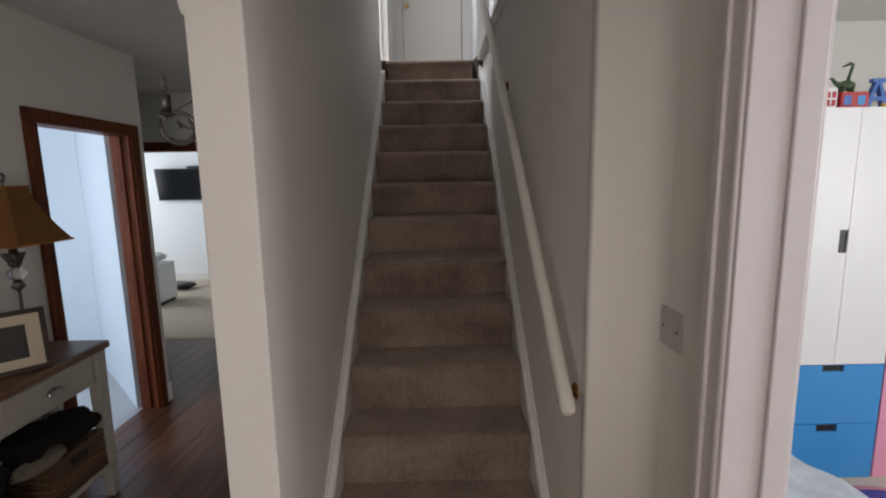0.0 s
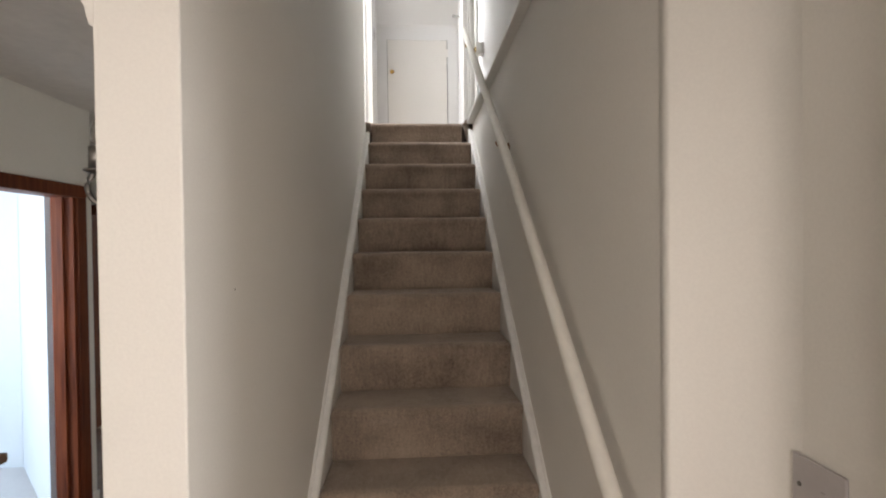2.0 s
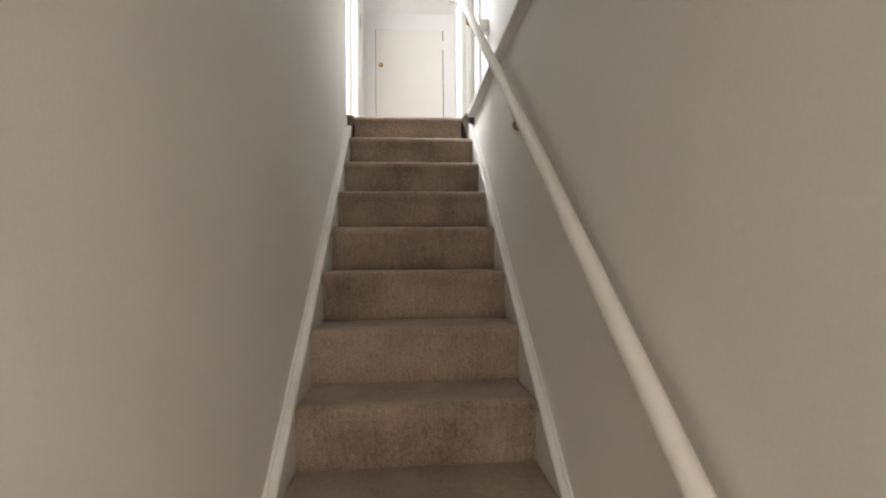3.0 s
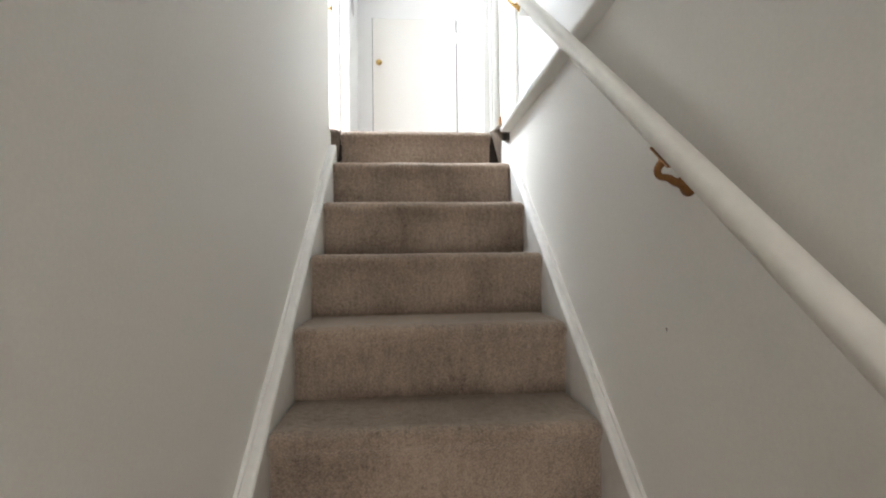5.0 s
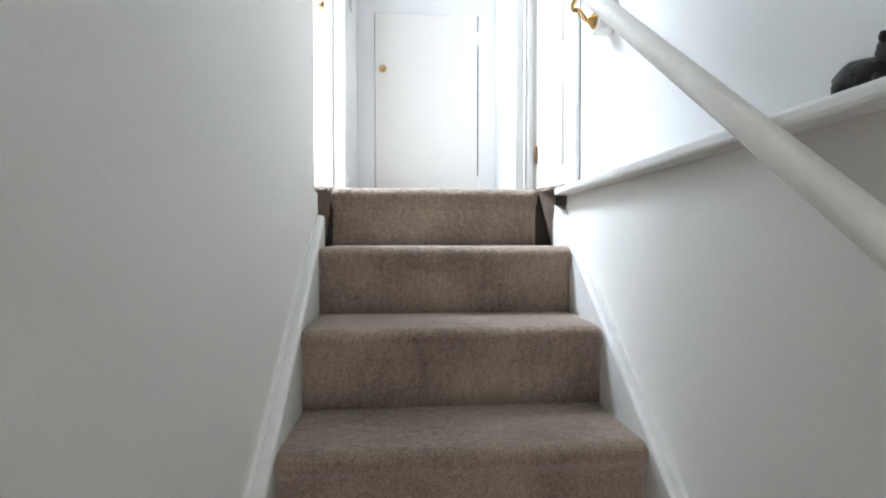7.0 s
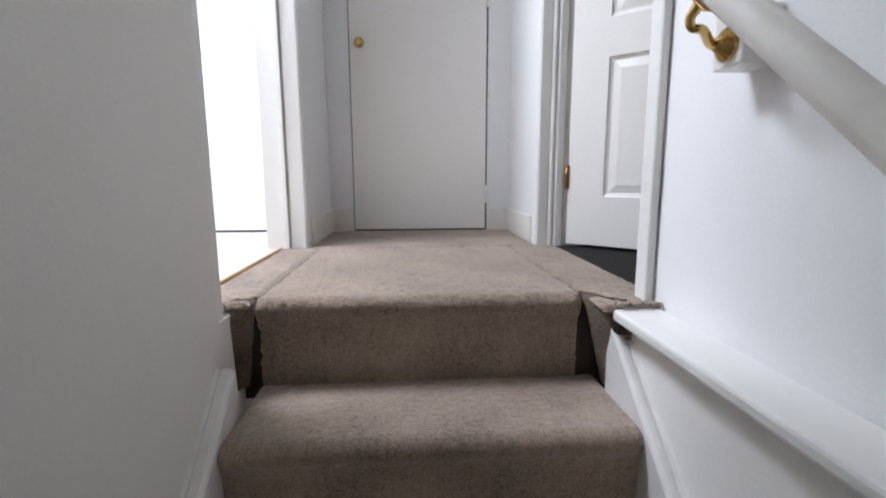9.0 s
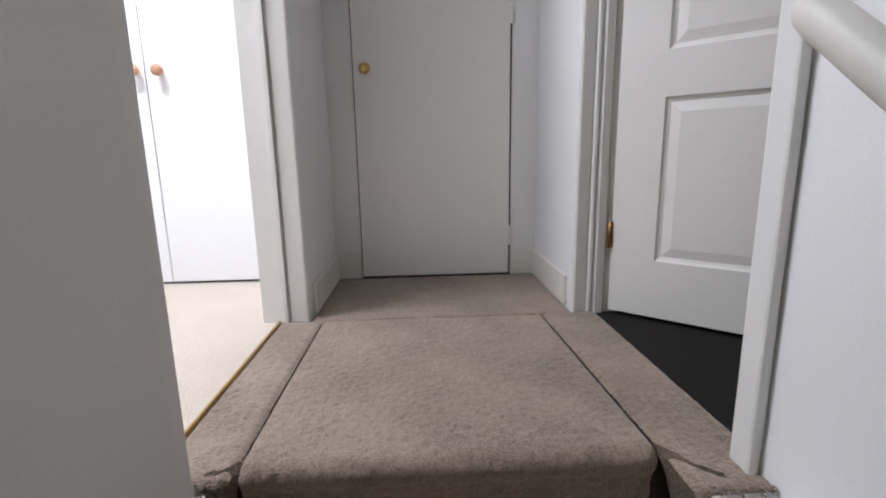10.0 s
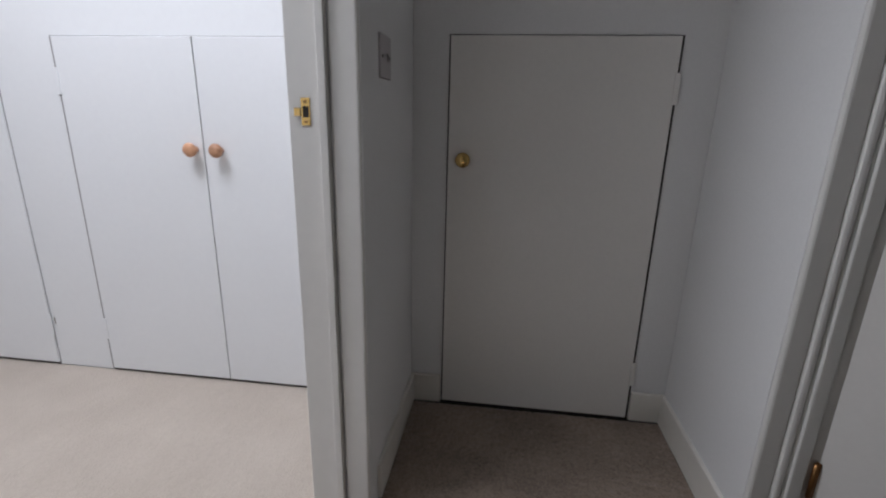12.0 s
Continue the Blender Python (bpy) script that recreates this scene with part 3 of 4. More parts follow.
bm = bmesh.new()
ends = [(-2.712, 0.55), (-2.709, 0.80), (-2.703, 0.95), (-2.695, 1.0)] + [(-2.6 + 0.2 * k, 1.0) for k in range(12)] + [(-0.212, 1.0), (-0.202, 0.95), (-0.195, 0.80), (-0.191, 0.55)]
tube(bm, [(0.003 - 0.0113 * (y + 2.7) + 0.8 * bow(y), y + 2.7, rail_z(y) - 0.952 + 0.6 * bow(y)) for y, _ in ends], [0.0203 * k for _, k in ends], 28)
part("rail", bm, RAIL_PAINT, rail)


def rail_bracket(y, wall_x, mat, rose_drop, block=0.0, ahead=0.028):
    """Wall rose with a domed boss, an arm that loops out and up, and a thin saddle under the rail at y."""
    br = bmesh.new()
    rx = -0.0113 * (y + 2.7) + 0.8 * bow(y)
    by, bz = y + 2.7, rail_z(y) - 0.948 + 0.6 * bow(y)
    end_x = wall_x - RAIL_X - block
    rose = Vector((end_x, by + ahead, bz - rose_drop))
    lathe(br, [(0.0225, 0), (0.0225, 0.003), (0.020, 0.006), (0.014, 0.011), (0.009, 0.016), (0.0075, 0.020)], 24, Matrix.Translation(rose) @ Matrix.Rotation(-math.pi / 2, 4, "Y"))
    low = bz - 0.064
    path = smooth_path([rose + Vector((-0.014, 0, 0)), rose + Vector((-0.026, -0.002, 0.001)), Vector((rx + 0.016, by + 0.016, low + 0.003)), Vector((rx + 0.002, by + 0.017, low + 0.006)),
                        Vector((rx - 0.003, by + 0.014, low + 0.016)), Vector((rx, by + 0.006, bz - 0.038)), Vector((rx + 0.002, by, bz - 0.030))])
    n = len(path) - 1
    tube(br, path, [0.0078 - 0.0022 * math.sin(math.pi * i / n) for i in range(n + 1)], 14)
    plate = boxed(-0.010, 0.010, -0.032, 0.032, -0.0015, 0.0015, bevel=0.001)
    bmesh.ops.transform(plate, matrix=Matrix.Translation((rx, by, bz - 0.031)) @ Matrix.Rotation(math.atan(0.854), 4, "X"), verts=plate.verts[:])
    b = part("bracket", br, mat, rail, "curved brass rail bracket")
    part("saddle", plate, mat, b)
    if block:
        part("wall_block", boxed(end_x, wall_x - RAIL_X, rose.y - 0.03, rose.y + 0.03, rose.z - 0.03, rose.z + 0.045, bevel=0.003), GLOSS, b, "white painted packing block")
    return b


rail_bracket(-2.655, WALL_R, OLD_BRASS, 0.03)
rail_bracket(-1.395, WALL_R, OLD_BRASS, 0.068, 0.0, 0.02)
rail_bracket(-0.345, UPPER_R, BRASS, 0.070, 0.054, 0.045)


# ---- doors and frames ----
def panel_door(name, m, width, height, label, handle_at):
    """A moulded panel door hinged at its local origin, leaf along +x, face towards -y."""
    d = thing(name, (0, 0, 0), label, "door", kind="structure", m=m)
    t = 0.036
    stile = 0.125
    body = bmesh.new()
    zs = [(0.168, 0.622), (0.742, 1.40), (1.50, height - 0.11)]
    xs = [(stile, width - stile)]
    # rails and stiles round the panels
    xe = [0, xs[0][0], xs[0][1], width]
    ze = [0, zs[0][0], zs[0][1], zs[1][0], zs[1][1], zs[2][0], zs[2][1], height]
    for i in range(3):
        for j in range(7):
            if i == 1 and j in (1, 3, 5):
                continue
            box(body, xe[i], xe[i + 1], 0, t, ze[j], ze[j + 1])
    bmesh.ops.remove_doubles(body, verts=body.verts[:], dist=1e-5)
    part("leaf", body, DOOR_WHITE, d)
    for a, b in xs:
        for c, e in zs:
            p = bmesh.new()
            for face, s in ((0.0, 1), (t, -1)):
                rings = []
                for inset, dep in ((0, 0), (0.006, 0.006), (0.014, 0.009), (0.040, 0.003), (0.044, 0.003)):
                    rings.append([p.verts.new(q) for q in ((a + inset, face + s * dep, c + inset), (b - inset, face + s * dep, c + inset), (b - inset, face + s * dep, e - inset), (a + inset, face + s * dep, e - inset))])
                for r0, r1 in zip(rings, rings[1:]):
                    for k in range(4):
                        p.faces.new((r0[k], r0[(k + 1) % 4], r1[(k + 1) % 4], r1[k]))
                p.faces.new(rings[-1])
            part("panel", p, DOOR_WHITE, d)
    if handle_at:
        for s in (-1, 1):
            h = bmesh.new()
            y = 0 if s < 0 else t
            lathe(h, [(0.026, 0), (0.026, 0.005), (0.012, 0.009), (0.010, 0.03), (0.024, 0.04), (0.028, 0.055), (0.018, 0.066)], 20,
                  Matrix.Translation((width - 0.06, y, handle_at)) @ Matrix.Rotation(s * -math.pi / 2, 4, "X"))
            part("knob", h, CHROME, d, "chrome door knob")
    for z in (0.235, height - 0.25):
        hb = bmesh.new()
        box(hb, -0.006, 0.004, -0.004, 0.004, z - 0.04, z + 0.04, 0.001)
        tube(hb, [(-0.003, -0.006, z - 0.04), (-0.003, -0.006, z + 0.04)], 0.005, 10)
        part("hinge", hb, OLD_BRASS, d, "brown metal butt hinge")
    return d


def door_frame(name, label, pieces, mat):
    f = thing(name, (0, 0, 0), label, "door frame", kind="structure")
    for nm, a, bev in pieces:
        part(nm, boxed(*a, bevel=bev), mat, f)
    return f


H2 = LANDING + 1.98
# doorway to the loft room
FOOT = LANDING - 0.02
door_frame("door_frame_loft_room", "white painted door frame of the loft room", [
    ("jamb", (-0.540, -0.462, 0.690, 0.7005, FOOT, H2), 0.002),
    ("door_stop", (-0.478, -0.462, 0.680, 0.690, FOOT, H2), 0.002),
    ("architrave", (-0.459, -0.404, 0.692, 0.752, FOOT, H2 + 0.05), 0.005),
    ("jamb", (-0.540, -0.452, -0.054, -0.040, FOOT, H2), 0.002),
    ("architrave", (-0.452, -0.404, -0.084, -0.038, FOOT - 0.06, H2 + 0.05), 0.005),
    ("head", (-0.540, -0.405, -0.040, 0.690, H2 - 0.014, H2), 0.002),
    ("architrave", (-0.404, -0.390, -0.038, 0.752, H2, H2 + 0.05), 0.004)], GLOSS)
# doorway to the unlit loft room
door_frame("door_frame_dark_room", "white painted door frame of the unlit loft room", [
    ("architrave", (0.410, 0.452, 0.704, 0.760, FOOT, H2 + 0.05), 0.006),
    ("architrave_bead", (0.452, 0.468, 0.697, 0.714, FOOT, H2 + 0.03), 0.006),
    ("jamb", (0.470, 0.585, 0.700, 0.714, FOOT, H2), 0.002),
    ("door_stop", (0.472, 0.500, 0.691, 0.700, FOOT, H2), 0.003),
    ("jamb", (0.443, 0.585, -0.0145, -0.003, FOOT, H2), 0.002),
    ("architrave", (0.424, 0.4425, -0.064, -0.017, FOOT, H2 + 0.05), 0.006),
    ("head", (0.470, 0.585, -0.003, 0.700, H2 - 0.014, H2), 0.002)], GLOSS)
panel_door("door_dark_room", Matrix.Translation((0.516, 0.690, LANDING + 0.006)) @ Matrix.Rotation(radians(-42), 4, "Z"), 0.69, 1.95,
           "white moulded panel door standing half open", 0.98)


def flush_cupboard_door(name, x0, x1, y, z0, z1, label, knob_x, knob_z, knob_mat, hinge_x, mat, group=""):
    """A plain board door in a wall, with dark gaps round it, a knob and two small hinges."""
    d = thing(name, ((x0 + x1) / 2, y, z0), label, "cupboard door", group)
    cx = (x0 + x1) / 2
    w = (x1 - x0) / 2
    el, er = (0.0090, 0.0014) if group else (0.0026, 0.0055)
    part("gap", boxed(-w - el, w + er, -0.0015, 0.002, -0.003, z1 - z0 + 0.0016), PALE_GAP if group else GAP, d, "thin joint round the door")
    # Near-black strip drawn in as the shade along the door's foot.
    part("shadow_gap", boxed(-w, w, -0.004, 0.002, -0.005, 0.003), GAP, d, "dark strip for the shade under the door")
    part("leaf", boxed(-w + 0.001, w - 0.001, -0.007, -0.0005, 0.003, z1 - z0 - 0.001, bevel=0.0015), mat, d)
    k = bmesh.new()
    lathe(k, [(0.010, 0), (0.009, 0.010), (0.013, 0.016), (0.020, 0.022), (0.0215, 0.030), (0.017, 0.038), (0.008, 0.041)], 24,
          Matrix.Translation((knob_x - cx, -0.007, knob_z - z0)) @ Matrix.Rotation(math.pi / 2, 4, "X"))
    part("knob", k, knob_mat, d, "round turned knob")
    for hz in (0.16, (z1 - z0) - 0.13):
        part("hinge", boxed(hinge_x - cx - 0.007, hinge_x - cx + 0.007, -0.011, -0.0072, hz - 0.04, hz + 0.04, bevel=0.002), mat, d, "white painted hinge")
    return d


flush_cupboard_door("cupboard_door", -0.298, 0.299, 1.19, LANDING + 0.004, LANDING + 1.136, "white flush cupboard door with a brass knob", -0.252, LANDING + 0.806, BRASS, 0.300, DOOR_WHITE)
flush_cupboard_door("cupboard_door", -1.512, -1.055, 1.19, LANDING + 0.006, LANDING + 1.13, "white eaves cupboard door with a pine knob", -1.082, LANDING + 0.808, KNOB_WOOD, -1.513, WHITE_UNIT, "eaves cupboard doors")
flush_cupboard_door("cupboard_door", -1.0535, -0.60, 1.19, LANDING + 0.006, LANDING + 1.13, "white eaves cupboard door with a pine knob", -0.998, LANDING + 0.808, KNOB_WOOD, -0.599, WHITE_UNIT, "eaves cupboard doors")
flush_cupboard_door("cupboard_door", -2.20, -1.735, 1.19, LANDING + 0.006, LANDING + 1.13, "white eaves cupboard door near the corner", -2.16, LANDING + 0.808, KNOB_WOOD, -1.734, WHITE_UNIT, "eaves cupboard doors")


def skirting(name, x0, x1, y0, y1, z, h=0.10, mat=CREAM_GLOSS):
    return structure(name, boxed(x0, x1, y0, y1, z, z + h, bevel=0.004), mat, "cream painted skirting board", "baseboard")


skirting("baseboard_alcove_west", -0.402, -0.390, 0.753, 1.178, LANDING)
skirting("baseboard_alcove_east", 0.396, 0.408, 0.761, 1.178, LANDING)
skirting("baseboard_alcove_north_left", -0.402, -0.302, 1.178, 1.19, LANDING)
skirting("baseboard_alcove_north_right", 0.305, 0.408, 1.178, 1.19, LANDING)


# ---- hall doors ----
def wood_frame(name, label, pieces):
    return door_frame(name, label, pieces, MAHOGANY)


wood_frame("door_frame_side_room", "dark mahogany door frame of the side room", [
    ("architrave", (-1.940, -1.922, -0.775, -0.705, 0, 1.845), 0.004),
    ("architrave", (-1.940, -1.922, -1.548, -1.478, 0, 1.845), 0.004),
    ("head_architrave", (-1.940, -1.920, -1.548, -0.705, 1.845, 1.915), 0.004),
    ("jamb", (-2.060, -1.938, -0.790, -0.742, 0, 1.87), 0.003),
    ("jamb", (-2.060, -1.938, -1.518, -1.485, 0, 1.87), 0.003),
    ("door_stop", (-2.02, -1.985, -0.805, -0.790, 0, 1.855), 0.003),
    ("head", (-2.060, -1.938, -1.485, -0.790, 1.845, 1.883), 0.003)])
wood_frame("door_frame_bedroom", "dark mahogany door frame of the bedroom", [
    ("architrave", (-2.87, -2.80, 0.582, 0.60, 0, 1.845), 0.004),
    ("architrave", (-2.12, -2.05, 0.582, 0.60, 0, 1.845), 0.004),
    ("head_architrave", (-2.87, -2.05, 0.580, 0.60, 1.845, 1.925), 0.004),
    ("jamb", (-2.838, -2.80, 0.602, 0.72, 0, 1.858), 0.003),
    ("jamb", (-2.12, -2.082, 0.602, 0.72, 0, 1.858), 0.003),
    ("head", (-2.80, -2.12, 0.602, 0.72, 1.84, 1.858), 0.003)])
# White gloss with the frame's mauve-grey shade put into its colour.
DIM_GLOSS = material("white gloss dimmed for shade", (0.62, 0.575, 0.585), 0.35, 0, 40, 0.05, 0.02, 2)
door_frame("door_frame_playroom", "white gloss door frame of the playroom", [
    ("architrave", (0.510, 0.528, -3.058, -2.995, 0, 1.90), 0.006),
    ("architrave_moulding", (0.502, 0.512, -3.022, -2.998, 0, 1.90), 0.004),
    ("architrave", (0.510, 0.528, -3.92, -3.858, 0, 1.90), 0.006),
    ("head_architrave", (0.510, 0.528, -3.92, -2.995, 1.90, 1.962), 0.006),
    ("jamb", (0.516, 0.643, -3.066, -3.030, 0, 1.92), 0.003),
    ("door_stop", (0.588, 0.632, -3.074, -3.066, 0, 1.89), 0.003),
    ("jamb", (0.516, 0.650, -3.88, -3.850, 0, 1.92), 0.003),
    ("head", (0.516, 0.650, -3.850, -3.066, 1.89, 1.978), 0.003),
    ("head_stop", (0.588, 0.650, -3.850, -3.080, 1.876, 1.89), 0.003)], DIM_GLOSS)
skirting("baseboard_hall_west", -1.94, -1.926, -0.705, -0.64, 0, 0.13, GLOSS)
skirting("baseboard_bedroom", -5.6, -0.5, 3.535, 3.55, 0, 0.11, GLOSS)

# front door, behind the walker
front = thing("front_door", (-0.05, -5.8, 0), "white framed front door with clear glazing", "door", kind="structure")
fr = bmesh.new()
for a in ((-0.55, -0.47, 0, 2.2), (0.47, 0.55, 0, 2.2), (-0.47, 0.47, 0, 0.3), (-0.47, 0.47, 2.1, 2.2), (-0.04, 0.04, 0.3, 2.1)):
    box(fr, a[0], a[1], -0.08, -0.02, a[2], a[3], 0.004)
part("door_frame", fr, GLOSS, front)
p = part("pane", boxed(-0.47, 0.47, -0.053, -0.047, 0.3, 2.1), GLASS, front)
p.visible_shadow = False

# roof windows, both out of view; the stair one only houses a fill lamp
def roof_window(name, x0, x1, y0, y1, label):
    w = thing(name, ((x0 + x1) / 2, (y0 + y1) / 2, 4.75), label, "roof window", kind="structure")
    hx, hy, f = (x1 - x0) / 2, (y1 - y0) / 2, 0.05
    fr = bmesh.new()
    for a in ((-hx, f - hx, -hy, hy), (hx - f, hx, -hy, hy), (f - hx, hx - f, -hy, f - hy), (f - hx, hx - f, hy - f, hy)):
        box(fr, *a, 0.03, 0.078, 0.004)
    part("window_frame", fr, GLOSS, w)
    pane = part("pane", boxed(f - hx, hx - f, f - hy, hy - f, 0.05, 0.056), GLASS, w)
    pane.visible_shadow = False


# Invented opening above the stairs, made to hold the added fill.
roof_window("added_roof_opening_stairs", -0.28, 0.32, -0.8, -0.1, "added roof window over the stairs, out of view")
roof_window("window_roof_loft_room", -1.6, -0.84, 0.05, 0.75, "white framed roof window over the loft room")

wall("wall_alcove_north", -0.53, 0.64, 1.192, 1.29, LANDING, LOFT_TOP, LOFT_PAINT, "white boarded wall round the cupboard door")


# ---- switches and small fittings ----
def switch_plate(at, m, label, rocker_x):
    s = thing("light_switch", at, label, "light switch", m=m)
    part("plate", boxed(-0.043, 0.043, -0.006, 0.0, -0.043, 0.043, bevel=0.002), STEEL_GREY, s)
    for x in (-0.030, 0.030):
        sc = bmesh.new()
        lathe(sc, [(0.0035, 0), (0.0035, 0.0012), (0.002, 0.0018)], 12, Matrix.Translation((x, -0.006, 0)) @ Matrix.Rotation(math.pi / 2, 4, "X"))
        part("screw", sc, PEWTER, s)
    part("rocker", boxed(rocker_x - 0.0045, rocker_x + 0.0045, -0.009, -0.006, -0.008, 0.008, bevel=0.0015), STEEL_GREY, s, "small dark rocker")
    return s


east_wall = Matrix.Rotation(-math.pi / 2, 4, "Z")
switch_plate(None, Matrix.Translation((0.528, -2.855, 1.205)) @ east_wall, "grey metal light switch on the cream wall", 0.012)
switch_plate(None, Matrix.Translation((-0.402, 0.862, LANDING + 1.04)) @ Matrix.Rotation(math.pi / 2, 4, "Z"), "grey metal light switch in the landing alcove", 0.012)

strike = thing("strike_plate", (-0.506, 0.690, LANDING + 0.925), "brass door strike plate on the white jamb", "strike plate")
part("plate", boxed(-0.009, 0.009, -0.002, 0, -0.025, 0.025, bevel=0.001), BRASS, strike)
part("latch_hole", boxed(-0.005, 0.006, -0.0026, -0.0018, -0.010, 0.010), GAP, strike, "dark latch hole")
part("lip", boxed(-0.022, -0.009, -0.004, -0.001, -0.008, 0.007, bevel=0.001), BRASS, strike)
for z in (-0.018, 0.018):
    sc = bmesh.new()
    lathe(sc, [(0.003, 0), (0.003, 0.001)], 10, Matrix.Translation((0, -0.002, z)) @ Matrix.Rotation(math.pi / 2, 4, "X"))
    part("screw", sc, OLD_BRASS, strike)

hook = thing("wall_hook", (0.408, 0.96, LANDING + 1.27), "chrome hook on the alcove wall", "hook")
hb = bmesh.new()
lathe(hb, [(0.018, 0), (0.018, 0.005), (0.008, 0.009), (0.007, 0.045), (0.014, 0.052), (0.014, 0.062), (0.008, 0.068)], 16, Matrix.Rotation(-math.pi / 2, 4, "Y"))
part("peg", hb, CHROME, hook)

corbel = thing("corbel", (-0.523, -2.70, 1.90), "small painted plaster corbel on the wall end", "corbel")
cb = bmesh.new()
prof = [(0.0, 0.0), (-0.006, 0.004), (-0.010, 0.018), (-0.012, 0.030), (-0.019, 0.042), (-0.024, 0.056), (-0.022, 0.064), (-0.014, 0.066), (-0.008, 0.058), (0.0, 0.056)]
extrude_profile(cb, prof, lambda a, b: (a, -0.036, b), lambda a, b: (a, 0.03, b))
part("moulding", cb, PAINT, corbel)


def wall_mark(at, size):
    m = thing("wall_mark", at, "tiny dark scuff on the painted wall", "scuff")
    b = bmesh.new()
    blob(b, (0, 0, 0), size, 0.4, at[1], 2)
    part("smear", b, SCUFF, m)


wall_mark((WALL_R, -1.299, 1.752), (0.0006, 0.002, 0.004))
wall_mark((WALL_L, -2.541, 1.48), (0.0006, 0.0015, 0.003))
wall_mark((-1.722, 1.1895, 2.646), (0.0022, 0.0006, 0.016))


# ---- figures on the ledge ----
def ledge_figure(y, s, turn):
    """A small squat carved animal, one lumpy mesh."""
    b = bmesh.new()
    blob(b, (0, 0, 0.030), (0.022, 0.040, 0.024), 0.25, y, 3)
    blob(b, (0, -0.036, 0.050), (0.019, 0.022, 0.021), 0.3, y + 3, 3)
    blob(b, (0, -0.055, 0.040), (0.010, 0.012, 0.010), 0.2, y + 5, 2)
    for sx in (-1, 1):
        blob(b, (sx * 0.015, -0.030, 0.068), (0.006, 0.005, 0.008), 0.2, y, 2)
        for yy in (-0.024, 0.026):
            lathe(b, [(0.008, 0.0), (0.009, 0.004), (0.008, 0.024)], 10, Matrix.Translation((sx * 0.012, yy, 0)))
    bmesh.ops.transform(b, matrix=Matrix.Rotation(radians(turn), 4, "Z") @ Matrix.Scale(s, 4), verts=b.verts[:])
    ob = mesh_object("animal_figurine", b, BLACK_STONE)
    ob.location = (0.405, y, 2.462)
    return tagged(ob, "small dark carved animal figurine on the ledge", "figurine", "figurines on the ledge")


for y, s, turn in ((-1.03, 0.85, 8), (-1.18, 0.9, -6), (-1.50, 1.05, 12), (-1.67, 1.05, -4), (-1.90, 1.15, 5)):
    ledge_figure(y, s, turn)

# ---- hall: console table ----
table = thing("console_table", (-1.77, -2.2, 0), "grey cream console table with oak top and drawer", "console table")
TX0, TX1, TY0, TY1 = -0.165, 0.17, -0.62, 0.575
part("tabletop", boxed(TX0, TX1, TY0, TY1, 0.752, 0.79, bevel=0.008), TABLE_WOOD, table, "brown oak table top")


def tapered_leg(x, y):
    b = boxed(x - 0.03, x + 0.03, y - 0.03, y + 0.03, 0, 0.752, bevel=0.003)
    for v in b.verts:
        if v.co.z < 0.1:
            v.co.x, v.co.y = x + (v.co.x - x) * 0.72, y + (v.co.y - y) * 0.72
    return b


for x in (TX0 + 0.04, TX1 - 0.045):
    for y in (TY0 + 0.045, TY1 - 0.05):
        part("leg", tapered_leg(x, y), TABLE_PAINT, table)
part("apron", boxed(TX1 - 0.06, TX1 - 0.03, TY0 + 0.075, TY1 - 0.08, 0.60, 0.752, bevel=0.002), TABLE_PAINT, table)
part("apron", boxed(TX0 + 0.025, TX0 + 0.045, TY0 + 0.075, TY1 - 0.08, 0.60, 0.752, bevel=0.002), TABLE_PAINT, table)
for y in (TY0 + 0.035, TY1 - 0.055):
    part("apron", boxed(TX0 + 0.07, TX1 - 0.075, y, y + 0.02, 0.60, 0.752, bevel=0.002), TABLE_PAINT, table)
for a, c in ((-0.50, -0.04), (0.02, 0.47)):
    dr = part("drawer", boxed(TX1 - 0.0305, TX1 - 0.022, a, c, 0.625, 0.738, bevel=0.002), TABLE_PAINT, table)
    rim = bmesh.new()
    for q in ((a - 0.006, a, 0.620, 0.743), (c, c + 0.006, 0.620, 0.743), (a, c, 0.738, 0.743), (a, c, 0.620, 0.625)):
        box(rim, TX1 - 0.0302, TX1 - 0.0262, q[0], q[1], q[2], q[3], 0.001)
    part("drawer_bead", rim, TABLE_PAINT, table)
    cup = bmesh.new()
    m = (a + c) / 2
    rows = []
    for i in range(9):
        u = math.pi * i / 8
        rows.append([cup.verts.new((TX1 - 0.022 + 0.024 * math.sin(w) * math.sin(u) ** 0.5, m - 0.036 * math.cos(u), 0.668 + 0.026 * math.cos(w) * math.sin(u) ** 0.7)) for w in [math.pi / 2 * k / 6 for k in range(7)]])
    for r0, r1 in zip(rows, rows[1:]):
        for k in range(6):
            cup.faces.new((r0[k], r0[k + 1], r1[k + 1], r1[k])).smooth = True
    bmesh.ops.solidify(cup, geom=cup.faces[:], thickness=0.003)
    part("cup_handle", cup, CHROME, dr, "chrome cup handle")
for k in range(4):
    x = TX0 + 0.015 + k * 0.078
    part("shelf_slat", boxed(x, x + 0.068, TY0 + 0.03, TY1 - 0.035, 0.155, 0.178, bevel=0.003), TABLE_PAINT, table)

# basket and cloths on the lower shelf
basket = thing("wicker_basket", (-1.74, -1.87, 0.179), "brown woven basket box under the console table", "basket")
for k in range(8):
    z = k * 0.024
    part("weave_band", boxed(-0.12, 0.115, -0.16, 0.165, z, z + 0.0225, bevel=0.006), WICKER, basket)
part("handle_hole", boxed(0.1145, 0.1185, -0.045, 0.045, 0.125, 0.160, bevel=0.006), GAP, basket, "dark handle opening")


